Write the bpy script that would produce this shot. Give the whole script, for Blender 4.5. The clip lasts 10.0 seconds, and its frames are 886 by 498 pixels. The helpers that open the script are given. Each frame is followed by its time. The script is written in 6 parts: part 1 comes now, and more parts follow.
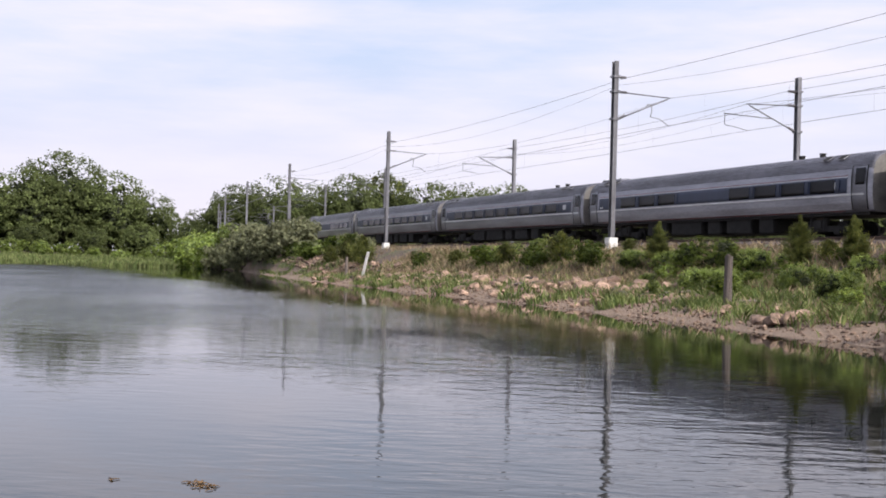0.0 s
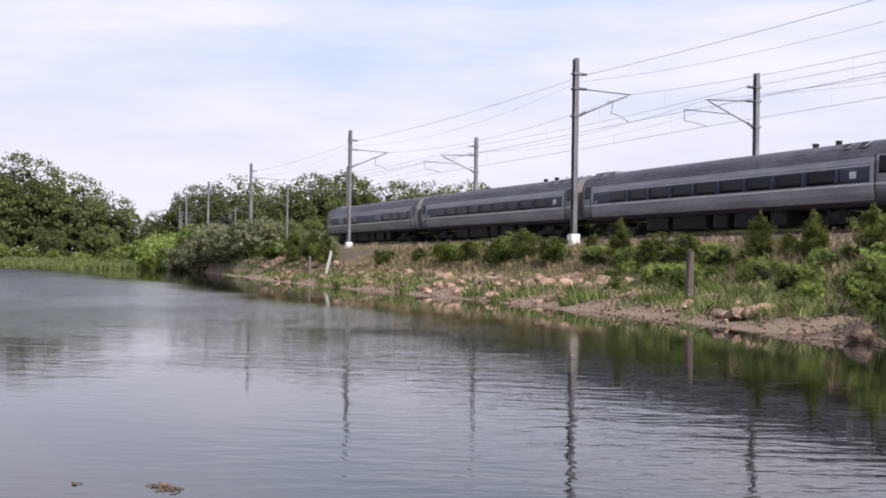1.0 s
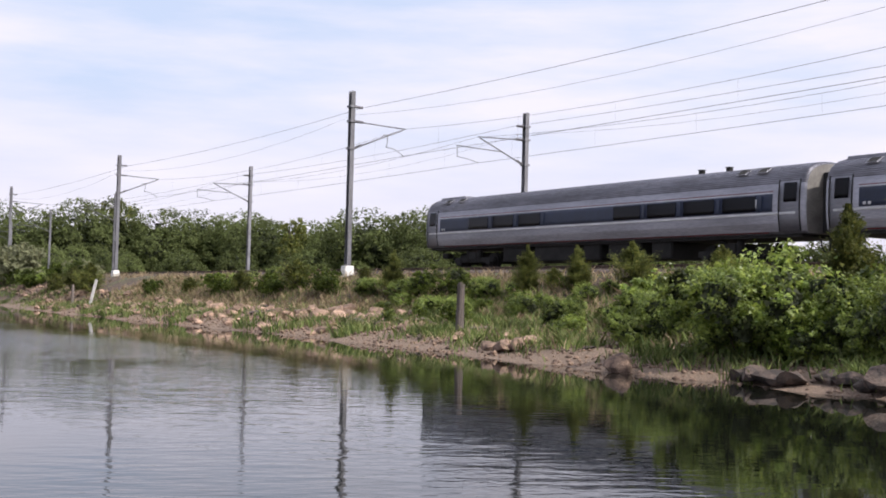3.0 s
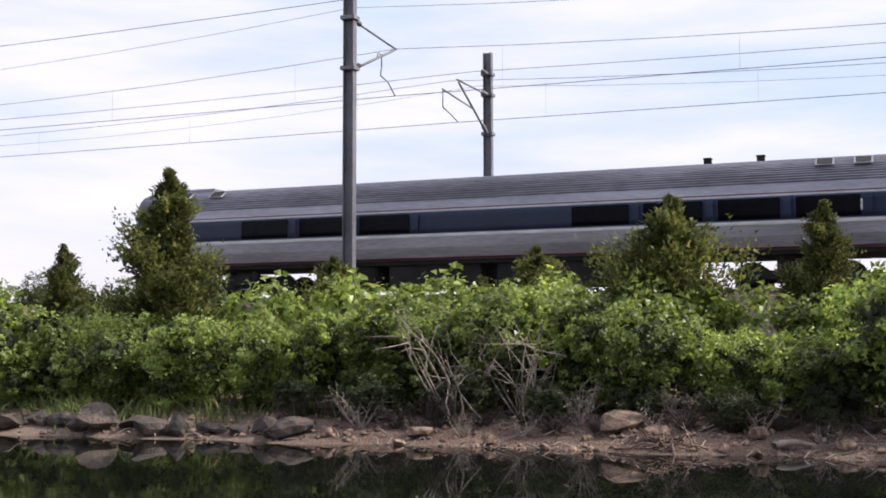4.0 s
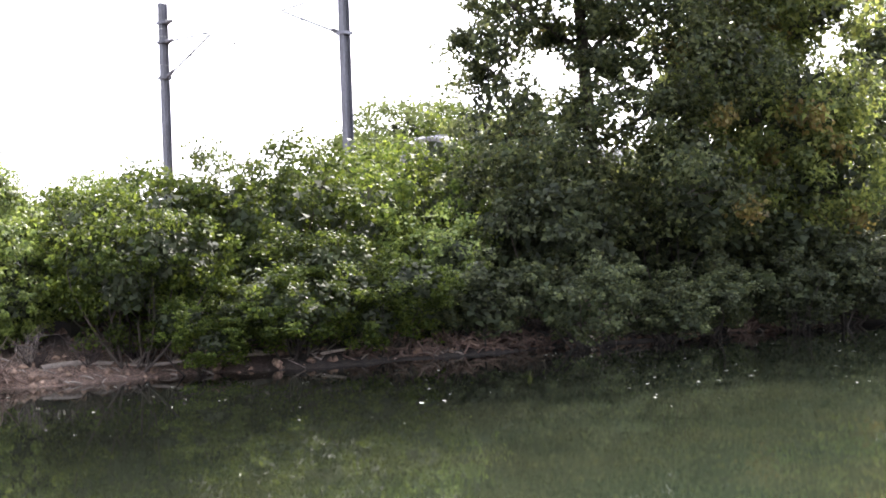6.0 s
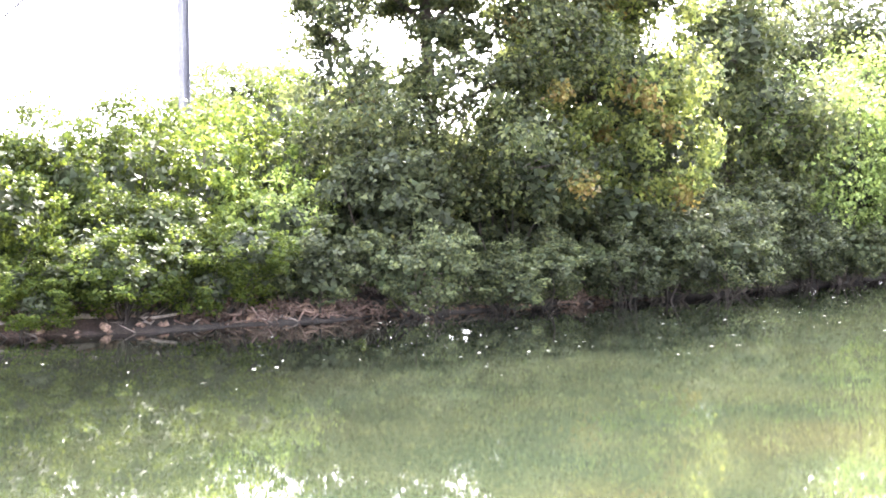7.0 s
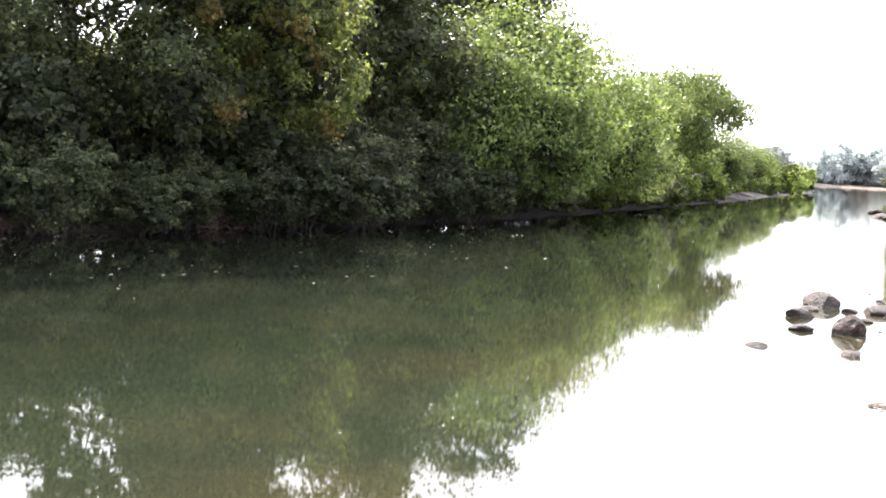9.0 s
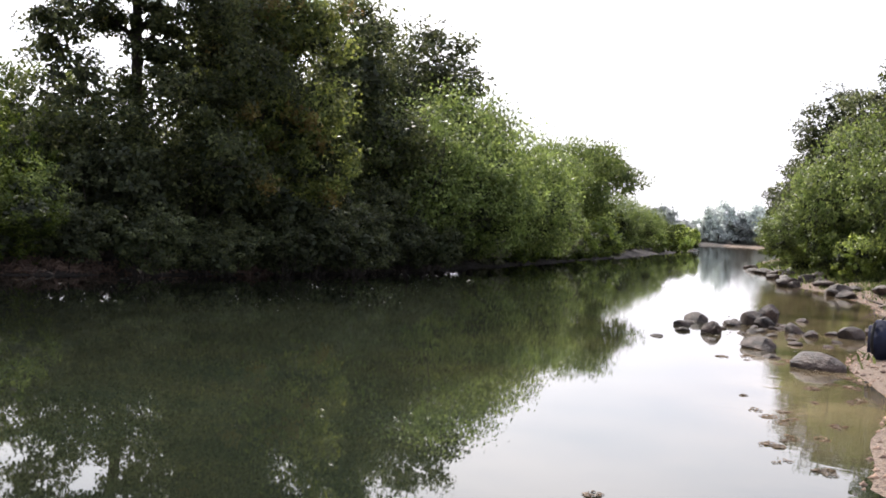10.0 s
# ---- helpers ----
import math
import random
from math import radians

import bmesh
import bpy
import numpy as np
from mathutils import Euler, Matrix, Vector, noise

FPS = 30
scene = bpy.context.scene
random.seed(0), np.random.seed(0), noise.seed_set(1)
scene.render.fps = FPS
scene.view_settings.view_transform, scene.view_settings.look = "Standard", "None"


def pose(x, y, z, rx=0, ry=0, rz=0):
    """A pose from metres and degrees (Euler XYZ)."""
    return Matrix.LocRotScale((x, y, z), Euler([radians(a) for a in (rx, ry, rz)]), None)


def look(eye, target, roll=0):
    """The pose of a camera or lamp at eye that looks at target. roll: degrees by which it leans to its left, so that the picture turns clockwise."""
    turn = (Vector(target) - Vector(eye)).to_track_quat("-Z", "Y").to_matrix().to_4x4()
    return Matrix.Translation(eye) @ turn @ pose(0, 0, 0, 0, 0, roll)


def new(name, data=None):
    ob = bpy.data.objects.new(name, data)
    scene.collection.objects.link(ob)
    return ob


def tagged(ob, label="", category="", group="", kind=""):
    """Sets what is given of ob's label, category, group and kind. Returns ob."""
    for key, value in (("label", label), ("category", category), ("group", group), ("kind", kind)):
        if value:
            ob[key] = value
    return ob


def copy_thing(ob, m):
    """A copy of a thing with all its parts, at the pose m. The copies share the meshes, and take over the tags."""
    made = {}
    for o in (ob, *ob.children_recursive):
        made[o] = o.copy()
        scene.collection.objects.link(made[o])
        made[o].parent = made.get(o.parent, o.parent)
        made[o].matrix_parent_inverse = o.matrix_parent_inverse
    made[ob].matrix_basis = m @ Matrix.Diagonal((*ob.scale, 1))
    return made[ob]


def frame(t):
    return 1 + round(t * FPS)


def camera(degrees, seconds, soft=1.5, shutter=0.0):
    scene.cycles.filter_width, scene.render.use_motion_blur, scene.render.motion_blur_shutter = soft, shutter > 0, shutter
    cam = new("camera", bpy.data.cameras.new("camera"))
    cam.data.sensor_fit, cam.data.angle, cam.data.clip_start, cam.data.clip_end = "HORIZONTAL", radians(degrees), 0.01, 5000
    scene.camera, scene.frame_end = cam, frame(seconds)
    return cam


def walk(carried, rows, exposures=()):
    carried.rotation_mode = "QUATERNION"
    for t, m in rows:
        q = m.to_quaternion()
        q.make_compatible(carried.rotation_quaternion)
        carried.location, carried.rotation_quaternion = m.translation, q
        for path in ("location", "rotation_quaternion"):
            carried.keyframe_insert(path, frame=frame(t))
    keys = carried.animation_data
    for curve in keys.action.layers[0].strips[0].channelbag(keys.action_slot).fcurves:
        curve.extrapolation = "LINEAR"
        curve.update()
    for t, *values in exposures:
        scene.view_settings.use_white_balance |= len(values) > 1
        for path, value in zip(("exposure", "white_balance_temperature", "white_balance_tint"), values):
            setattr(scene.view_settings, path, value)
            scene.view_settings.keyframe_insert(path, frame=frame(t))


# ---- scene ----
# ---- camera ----
cam = camera(40.68, 10.0, soft=1.8)
EYE_Z = 1.4


def aim(yaw, pitch, roll, x=0.0, y=0.0):
    """Camera pose from a heading to the right of +Y, a pitch and a lean to the left, in degrees."""
    a, b = radians(yaw), radians(pitch)
    eye = Vector((x, y, EYE_Z))
    return look(eye, eye + Vector((math.sin(a) * math.cos(b), math.cos(a) * math.cos(b), math.sin(b))), roll)


VIEW = [
    (0.0, -69.65, 0.71, 1.55, 0, 0), (0.5, -68.94, 1.20, 1.13, 0, 0), (1.0, -67.88, 0.66, 0.85, 0, 0),
    (1.5, -67.30, 0.81, 0.71, 0, 0), (2.0, -66.75, 1.21, 0.90, 0, 0), (2.5, -64.86, 1.65, 1.09, 0, 0),
    (3.0, -57.10, 2.38, 1.45, 0, 0), (3.2, -52.88, 2.76, 1.60, 0, 0), (4.3, -6.32, 5.27, -0.98, 0, 0),
    (4.5, 3.03, 5.42, -1.32, 0, 0), (4.9, 21.53, 4.38, -1.59, 0, 0), (5.0, 25.09, 3.64, -1.64, 0, 0),
    (5.5, 38.86, 1.71, -2.76, 0, 0), (6.0, 46.51, 0.57, -2.15, 0, 0), (6.2, 48.59, 0.08, -1.45, 0, 0),
    (7.3, 57.27, -0.64, 0.21, 0, 0), (7.5, 59.95, 0.22, 1.22, 0, 0), (8.0, 66.68, 1.21, 3.29, 0, 0),
    (8.5, 72.30, -2.75, 2.99, 0, 0), (9.0, 71.48, -4.23, 3.31, 0, 0), (9.2, 71.9, -3.6, 3.2, -0.35, 0),
    (9.5, 73.62, -2.18, 2.96, -2.36, -0.14), (10.0, 76.42, -1.17, 3.61, -7.03, -0.34),
]
EXPOSURE = [(t, e, 6450, 15) for t, e in [(0.0, 0.08), (3.2, 0.08), (4.5, 0.25), (5.0, 0.25), (5.5, 0.98), (5.9, 1.55), (6.2, 2.4), (7.3, 3.75), (7.6, 3.75), (8.0, 3.4), (8.5, 2.45), (9.0, 1.55), (9.5, 1.3), (10.0, 0.38)]]
walk(cam, [(t, aim(a, p, r, x, y)) for t, a, p, r, x, y in VIEW], EXPOSURE)

# ---- sky and sun ----
SUN_AZ, SUN_EL = 62.0, 42.0
world = bpy.data.worlds.new("sky")
scene.world = world
world.use_nodes = True
wt = world.node_tree
wt.nodes.clear()
w_out = wt.nodes.new("ShaderNodeOutputWorld")
w_bg = wt.nodes.new("ShaderNodeBackground")
w_sky = wt.nodes.new("ShaderNodeTexSky")
w_sky.sky_type, w_sky.sun_disc = "NISHITA", False
w_sky.sun_elevation, w_sky.sun_rotation = radians(SUN_EL), radians(SUN_AZ)
w_sky.dust_density, w_sky.air_density = 2.5, 1.0
w_tc = wt.nodes.new("ShaderNodeTexCoord")
w_map = wt.nodes.new("ShaderNodeMapping")
w_map.inputs["Scale"].default_value = (2.2, 2.2, 13.0)
w_map.inputs["Rotation"].default_value = (0.12, 0.10, 0.4)
w_noise = wt.nodes.new("ShaderNodeTexNoise")
w_noise.inputs["Scale"].default_value = 1.6
w_noise.inputs["Detail"].default_value = 7
w_noise.inputs["Roughness"].default_value = 0.55
w_ramp = wt.nodes.new("ShaderNodeValToRGB")
w_ramp.color_ramp.elements[0].position, w_ramp.color_ramp.elements[1].position = 0.34, 0.68
w_ramp.color_ramp.elements[0].color = (0.0, 0.0, 0.0, 1)
w_ramp.color_ramp.elements[1].color = (1.0, 1.0, 1.0, 1)
w_mix = wt.nodes.new("ShaderNodeMix")
w_mix.data_type = "RGBA"
wt.links.new(w_tc.outputs["Generated"], w_map.inputs["Vector"])
wt.links.new(w_map.outputs["Vector"], w_noise.inputs["Vector"])
wt.links.new(w_noise.outputs["Fac"], w_ramp.inputs["Fac"])
wt.links.new(w_ramp.outputs["Color"], w_mix.inputs["Factor"])
w_dot = wt.nodes.new("ShaderNodeVectorMath")
w_dot.operation = "DOT_PRODUCT"
w_dot.inputs[1].default_value = (math.sin(radians(SUN_AZ)) * math.cos(radians(SUN_EL)), math.cos(radians(SUN_AZ)) * math.cos(radians(SUN_EL)), math.sin(radians(SUN_EL)))
wt.links.new(w_tc.outputs["Generated"], w_dot.inputs[0])
w_glow = wt.nodes.new("ShaderNodeValToRGB")
w_glow.color_ramp.interpolation = "EASE"
w_glow.color_ramp.elements[0].position, w_glow.color_ramp.elements[1].position = 0.52, 1.0
w_glow.color_ramp.elements[0].color, w_glow.color_ramp.elements[1].color = (8.9, 8.8, 9.7, 1), (23.0, 22.8, 22.6, 1)
wt.links.new(w_dot.outputs["Value"], w_glow.inputs["Fac"])
wt.links.new(w_glow.outputs["Color"], w_mix.inputs["B"])
w_veil = wt.nodes.new("ShaderNodeValToRGB")
w_veil.color_ramp.interpolation = "EASE"
w_veil.color_ramp.elements[0].position, w_veil.color_ramp.elements[1].position = 0.52, 1.0
w_veil.color_ramp.elements[0].color, w_veil.color_ramp.elements[1].color = (6.6, 7.8, 9.9, 1), (20.0, 20.6, 21.4, 1)
wt.links.new(w_dot.outputs["Value"], w_veil.inputs["Fac"])
w_blue = wt.nodes.new("ShaderNodeMix")
w_blue.data_type = "RGBA"
w_blue.inputs["Factor"].default_value = 0.85
wt.links.new(w_sky.outputs["Color"], w_blue.inputs["A"])
wt.links.new(w_veil.outputs["Color"], w_blue.inputs["B"])
# warm haze low over the horizon
w_sep = wt.nodes.new("ShaderNodeSeparateXYZ")
wt.links.new(w_tc.outputs["Generated"], w_sep.inputs["Vector"])
w_low = wt.nodes.new("ShaderNodeMapRange")
w_low.inputs["From Min"].default_value, w_low.inputs["From Max"].default_value = 0.03, 0.17
w_low.inputs["To Min"].default_value, w_low.inputs["To Max"].default_value = 0.75, 0.0
wt.links.new(w_sep.outputs["Z"], w_low.inputs["Value"])
w_haze = wt.nodes.new("ShaderNodeMix")
w_haze.data_type = "RGBA"
wt.links.new(w_low.outputs["Result"], w_haze.inputs["Factor"])
wt.links.new(w_blue.outputs["Result"], w_haze.inputs["A"])
w_warm = wt.nodes.new("ShaderNodeValToRGB")
w_warm.color_ramp.interpolation = "EASE"
w_warm.color_ramp.elements[0].position, w_warm.color_ramp.elements[1].position = 0.52, 1.0
w_warm.color_ramp.elements[0].color, w_warm.color_ramp.elements[1].color = (9.3, 8.5, 9.1, 1), (21.0, 20.8, 21.0, 1)
wt.links.new(w_dot.outputs["Value"], w_warm.inputs["Fac"])
wt.links.new(w_warm.outputs["Color"], w_haze.inputs["B"])
wt.links.new(w_haze.outputs["Result"], w_mix.inputs["A"])
wt.links.new(w_mix.outputs["Result"], w_bg.inputs["Color"])
w_bg.inputs["Strength"].default_value = 0.10
wt.links.new(w_bg.outputs["Background"], w_out.inputs["Surface"])

sun = new("sun", bpy.data.lights.new("sun", "SUN"))
sun.data.energy, sun.data.angle, sun.data.color = 5.0, radians(0.6), (1.0, 0.95, 0.86)
az, el = radians(SUN_AZ), radians(SUN_EL)
sun.matrix_world = look(Vector((math.sin(az) * math.cos(el), math.cos(az) * math.cos(el), math.sin(el))) * 50, (0, 0, 0))


# ---- materials ----
def mat(name, color, rough=0.8, metal=0.0, vary=0.25, scale=3.0, fine=40.0, bump=0.2, second=None, stretch=(1, 1, 1), ior=1.45):
    """Principled surface with colour variation at two scales and fine relief, in metres."""
    m = bpy.data.materials.new(name)
    m.use_nodes = True
    nt = m.node_tree
    bs = nt.nodes["Principled BSDF"]
    tc = nt.nodes.new("ShaderNodeTexCoord")
    mp = nt.nodes.new("ShaderNodeMapping")
    mp.inputs["Scale"].default_value = stretch
    nt.links.new(tc.outputs["Object"], mp.inputs["Vector"])
    n1, n2 = nt.nodes.new("ShaderNodeTexNoise"), nt.nodes.new("ShaderNodeTexNoise")
    n1.inputs["Scale"].default_value, n2.inputs["Scale"].default_value = scale, fine
    n1.inputs["Detail"].default_value = n2.inputs["Detail"].default_value = 5
    for n in (n1, n2):
        nt.links.new(mp.outputs["Vector"], n.inputs["Vector"])
    mx = nt.nodes.new("ShaderNodeMix")
    mx.data_type = "RGBA"
    c = Vector(color)
    d = Vector(second) if second else c * (1 - vary)
    mx.inputs["A"].default_value, mx.inputs["B"].default_value = (*d, 1), (*(c * (1 + vary * 0.4)), 1)
    rp = nt.nodes.new("ShaderNodeValToRGB")
    rp.color_ramp.elements[0].position, rp.color_ramp.elements[1].position = 0.36, 0.64
    nt.links.new(n1.outputs["Fac"], rp.inputs["Fac"])
    nt.links.new(rp.outputs["Color"], mx.inputs["Factor"])
    m2 = nt.nodes.new("ShaderNodeMix")
    m2.data_type, m2.blend_type = "RGBA", "MULTIPLY"
    m2.inputs["Factor"].default_value = min(1.0, vary * 2)
    g = nt.nodes.new("ShaderNodeValToRGB")
    g.color_ramp.elements[0].position, g.color_ramp.elements[1].position = 0.3, 0.62
    g.color_ramp.elements[0].color = (0.45, 0.45, 0.45, 1)
    nt.links.new(n2.outputs["Fac"], g.inputs["Fac"])
    nt.links.new(mx.outputs["Result"], m2.inputs["A"])
    nt.links.new(g.outputs["Color"], m2.inputs["B"])
    oi = nt.nodes.new("ShaderNodeObjectInfo")
    hv = nt.nodes.new("ShaderNodeHueSaturation")
    mr = nt.nodes.new("ShaderNodeMapRange")
    mr.inputs["To Min"].default_value, mr.inputs["To Max"].default_value = 1 - vary * 0.6, 1 + vary * 0.6
    nt.links.new(oi.outputs["Random"], mr.inputs["Value"])
    nt.links.new(mr.outputs["Result"], hv.inputs["Value"])
    nt.links.new(m2.outputs["Result"], hv.inputs["Color"])
    nt.links.new(hv.outputs["Color"], bs.inputs["Base Color"])
    bs.inputs["Roughness"].default_value, bs.inputs["Metallic"].default_value = rough, metal
    bs.inputs["IOR"].default_value = ior
    if bump:
        bp = nt.nodes.new("ShaderNodeBump")
        bp.inputs["Strength"].default_value, bp.inputs["Distance"].default_value = bump, 0.03
        nt.links.new(n2.outputs["Fac"], bp.inputs["Height"])
        nt.links.new(bp.outputs["Normal"], bs.inputs["Normal"])
    return m


def leaf_mat(name, color, alt, shine=0.45, through_light=0.4, gloss=0.24):
    """Leaf: glossy skin over a body that lets light through; every leaf a little different."""
    m = bpy.data.materials.new(name)
    m.use_nodes = True
    nt = m.node_tree
    bs, out = nt.nodes["Principled BSDF"], nt.nodes["Material Output"]
    ge, oi = nt.nodes.new("ShaderNodeNewGeometry"), nt.nodes.new("ShaderNodeObjectInfo")
    mx = nt.nodes.new("ShaderNodeMix")
    mx.data_type = "RGBA"
    mx.inputs["A"].default_value, mx.inputs["B"].default_value = (*color, 1), (*alt, 1)
    pw = nt.nodes.new("ShaderNodeMath")
    pw.operation = "POWER"
    pw.inputs[1].default_value = 1.6
    nt.links.new(ge.outputs["Random Per Island"], pw.inputs[0])
    nt.links.new(pw.outputs["Value"], mx.inputs["Factor"])
    hv = nt.nodes.new("ShaderNodeHueSaturation")
    mr = nt.nodes.new("ShaderNodeMapRange")
    mr.inputs["To Min"].default_value, mr.inputs["To Max"].default_value = 0.7, 1.3
    nt.links.new(oi.outputs["Random"], mr.inputs["Value"])
    spray = nt.nodes.new("ShaderNodeTexNoise")
    spray.inputs["Scale"].default_value, spray.inputs["Detail"].default_value = 1.7, 2.0
    nt.links.new(ge.outputs["Position"], spray.inputs["Vector"])
    sm = nt.nodes.new("ShaderNodeMapRange")
    sm.inputs["From Min"].default_value, sm.inputs["From Max"].default_value = 0.36, 0.66
    sm.inputs["To Min"].default_value, sm.inputs["To Max"].default_value = 0.6, 1.5
    nt.links.new(spray.outputs["Fac"], sm.inputs["Value"])
    vm = nt.nodes.new("ShaderNodeMath")
    vm.operation = "MULTIPLY"
    nt.links.new(mr.outputs["Result"], vm.inputs[0])
    nt.links.new(sm.outputs["Result"], vm.inputs[1])
    nt.links.new(vm.outputs["Value"], hv.inputs["Value"])
    nt.links.new(mx.outputs["Result"], hv.inputs["Color"])
    nt.links.new(hv.outputs["Color"], bs.inputs["Base Color"])
    bs.inputs["Roughness"].default_value = shine
    bs.inputs["Specular IOR Level"].default_value = gloss
    tr = nt.nodes.new("ShaderNodeBsdfTranslucent")
    bright = nt.nodes.new("ShaderNodeHueSaturation")
    bright.inputs["Value"].default_value, bright.inputs["Saturation"].default_value, bright.inputs["Hue"].default_value = 1.75, 1.05, 0.485
    nt.links.new(hv.outputs["Color"], bright.inputs["Color"])
    nt.links.new(bright.outputs["Color"], tr.inputs["Color"])
    ms = nt.nodes.new("ShaderNodeMixShader")
    ms.inputs["Fac"].default_value = through_light
    nt.links.new(bs.outputs["BSDF"], ms.inputs[1])
    nt.links.new(tr.outputs["BSDF"], ms.inputs[2])
    nt.links.new(ms.outputs["Shader"], out.inputs["Surface"])
    return m


M_STEEL = mat("stainless steel", (0.30, 0.30, 0.335), 0.36, 0.7, 0.22, 0.8, 9.0, 0.03, stretch=(0.35, 1, 2.5))
M_ROOF = mat("ribbed stainless roof", (0.235, 0.235, 0.27), 0.38, 0.65, 0.25, 0.7, 7.0, 0.03, stretch=(0.3, 1, 1))
M_BLUE = mat("blue band", (0.012, 0.022, 0.056), 0.5, 0.0, 0.2, 1.5, 12.0, 0.03)
M_RED = mat("red stripe", (0.20, 0.03, 0.035), 0.5, 0.0, 0.2, 2.0, 20.0, 0.0)
M_WHITE = mat("white stripe", (0.62, 0.62, 0.62), 0.5, 0.0, 0.15, 2.0, 20.0, 0.0)
M_GLASS = mat("dark tinted glass", (0.006, 0.006, 0.009), 0.15, 0.0, 0.3, 1.0, 4.0, 0.0, ior=1.1)
M_UNDER = mat("grimy underframe", (0.016, 0.015, 0.014), 0.9, 0.0, 0.4, 2.0, 18.0, 0.3)
M_RUBBER = mat("black rubber", (0.02, 0.02, 0.022), 0.75, 0.0, 0.3, 3.0, 30.0, 0.2)
M_MAST = mat("weathered galvanised steel", (0.185, 0.185, 0.205), 0.6, 0.35, 0.3, 2.0, 25.0, 0.1, stretch=(1, 1, 0.4))
M_CONC = mat("white painted concrete", (0.72, 0.71, 0.68), 0.85, 0.0, 0.25, 4.0, 40.0, 0.3)
M_WIRE = mat("dark copper wire", (0.10, 0.10, 0.11), 0.6, 0.3, 0.2, 5.0, 30.0, 0.0)
M_INS = mat("grey insulator", (0.16, 0.15, 0.16), 0.4, 0.0, 0.2, 8.0, 40.0, 0.0)
M_RAIL = mat("rusty rail", (0.10, 0.065, 0.05), 0.6, 0.5, 0.4, 4.0, 30.0, 0.1)
M_TIE = mat("concrete sleeper", (0.28, 0.26, 0.24), 0.9, 0.0, 0.3, 3.0, 30.0, 0.3)
M_BALLAST = mat("brown ballast", (0.105, 0.076, 0.064), 0.95, 0.0, 0.5, 6.0, 22.0, 1.0)
M_ROCK = mat("pinkish granite", (0.36, 0.245, 0.175), 0.9, 0.0, 0.6, 3.0, 22.0, 0.8, second=(0.13, 0.085, 0.065))
M_WETROCK = mat("dark wet stone", (0.082, 0.057, 0.045), 0.7, 0.0, 0.6, 3.0, 20.0, 0.9, second=(0.022, 0.017, 0.015))
M_BARK = mat("grey brown bark", (0.070, 0.056, 0.046), 0.95, 0.0, 0.4, 3.0, 30.0, 0.8, stretch=(1, 1, 0.3))
M_TWIG = mat("bleached twig", (0.30, 0.25, 0.21), 0.9, 0.0, 0.35, 6.0, 40.0, 0.3)
M_WOOD = mat("weathered grey wood", (0.17, 0.14, 0.125), 0.9, 0.0, 0.4, 2.0, 30.0, 0.5, stretch=(4, 4, 0.5))
M_PAINT = mat("white painted wood", (0.72, 0.71, 0.69), 0.7, 0.0, 0.2, 3.0, 30.0, 0.1)
M_LEAF = leaf_mat("bright shrub leaf", (0.070, 0.108, 0.022), (0.255, 0.315, 0.080), 0.38, 0.44, 0.35)
M_LEAF2 = leaf_mat("dark shrub leaf", (0.025, 0.041, 0.009), (0.105, 0.136, 0.026), 0.5, 0.42, 0.13)
# shrub leaf with the deep shade under the oaks put into its colour
M_SHADELEAF = leaf_mat("shrub leaf darkened for shade", (0.023, 0.031, 0.015), (0.082, 0.094, 0.038), 0.55, 0.36)
# near-black leaf tone stands in for the shade inside the crowns
M_INNER = leaf_mat("inner leaf darkened for shade", (0.018, 0.026, 0.010), (0.040, 0.048, 0.018), 0.7, 0.15)
M_ROOT = mat("pinkish brown dead root", (0.20, 0.135, 0.105), 0.9, 0.0, 0.5, 5.0, 35.0, 0.4)
M_BRUSH = mat("dark dead brushwood", (0.075, 0.055, 0.048), 0.95, 0.0, 0.5, 5.0, 35.0, 0.4)
M_OAK = leaf_mat("oak leaf", (0.029, 0.041, 0.017), (0.115, 0.130, 0.048), 0.42, 0.48)
M_WILLOW = leaf_mat("soft green willow leaf", (0.066, 0.098, 0.027), (0.180, 0.228, 0.070), 0.45, 0.42)
# oak leaf lightened to put the sun behind the crown into its colour
M_BACKLIT = leaf_mat("yellowish oak leaf lightened for backlight", (0.036, 0.052, 0.016), (0.145, 0.165, 0.045), 0.45, 0.5)
M_RUSSET = leaf_mat("russet young leaf", (0.13, 0.095, 0.030), (0.15, 0.145, 0.040), 0.45, 0.4)
M_CEDAR = leaf_mat("cedar needle", (0.042, 0.058, 0.016), (0.145, 0.150, 0.040), 0.65, 0.35)
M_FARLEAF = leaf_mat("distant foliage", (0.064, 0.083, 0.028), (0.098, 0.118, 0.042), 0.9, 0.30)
M_GREYLEAF = leaf_mat("silvery shrub leaf", (0.115, 0.125, 0.068), (0.185, 0.190, 0.108), 0.7, 0.3)
# leaf colour paled to paint in the haze of distance
M_HAZELEAF = leaf_mat("far foliage with haze in its colour", (0.33, 0.355, 0.34), (0.41, 0.43, 0.415), 0.8, 0.5)
M_GRASS = leaf_mat("grass blade", (0.060, 0.095, 0.026), (0.17, 0.19, 0.07), 0.6, 0.3)
M_MARSH = leaf_mat("marsh grass blade", (0.10, 0.14, 0.045), (0.20, 0.22, 0.09), 0.7, 0.3)
M_STRAW = leaf_mat("dry straw", (0.30, 0.24, 0.15), (0.20, 0.15, 0.09), 0.8, 0.2)
M_WEED = mat("rust brown seaweed", (0.16, 0.09, 0.035), 0.6, 0.0, 0.5, 12.0, 60.0, 0.5)
M_FLECK = mat("pale floating leaf", (0.55, 0.53, 0.45), 0.6, 0.0, 0.3, 20.0, 60.0, 0.0)
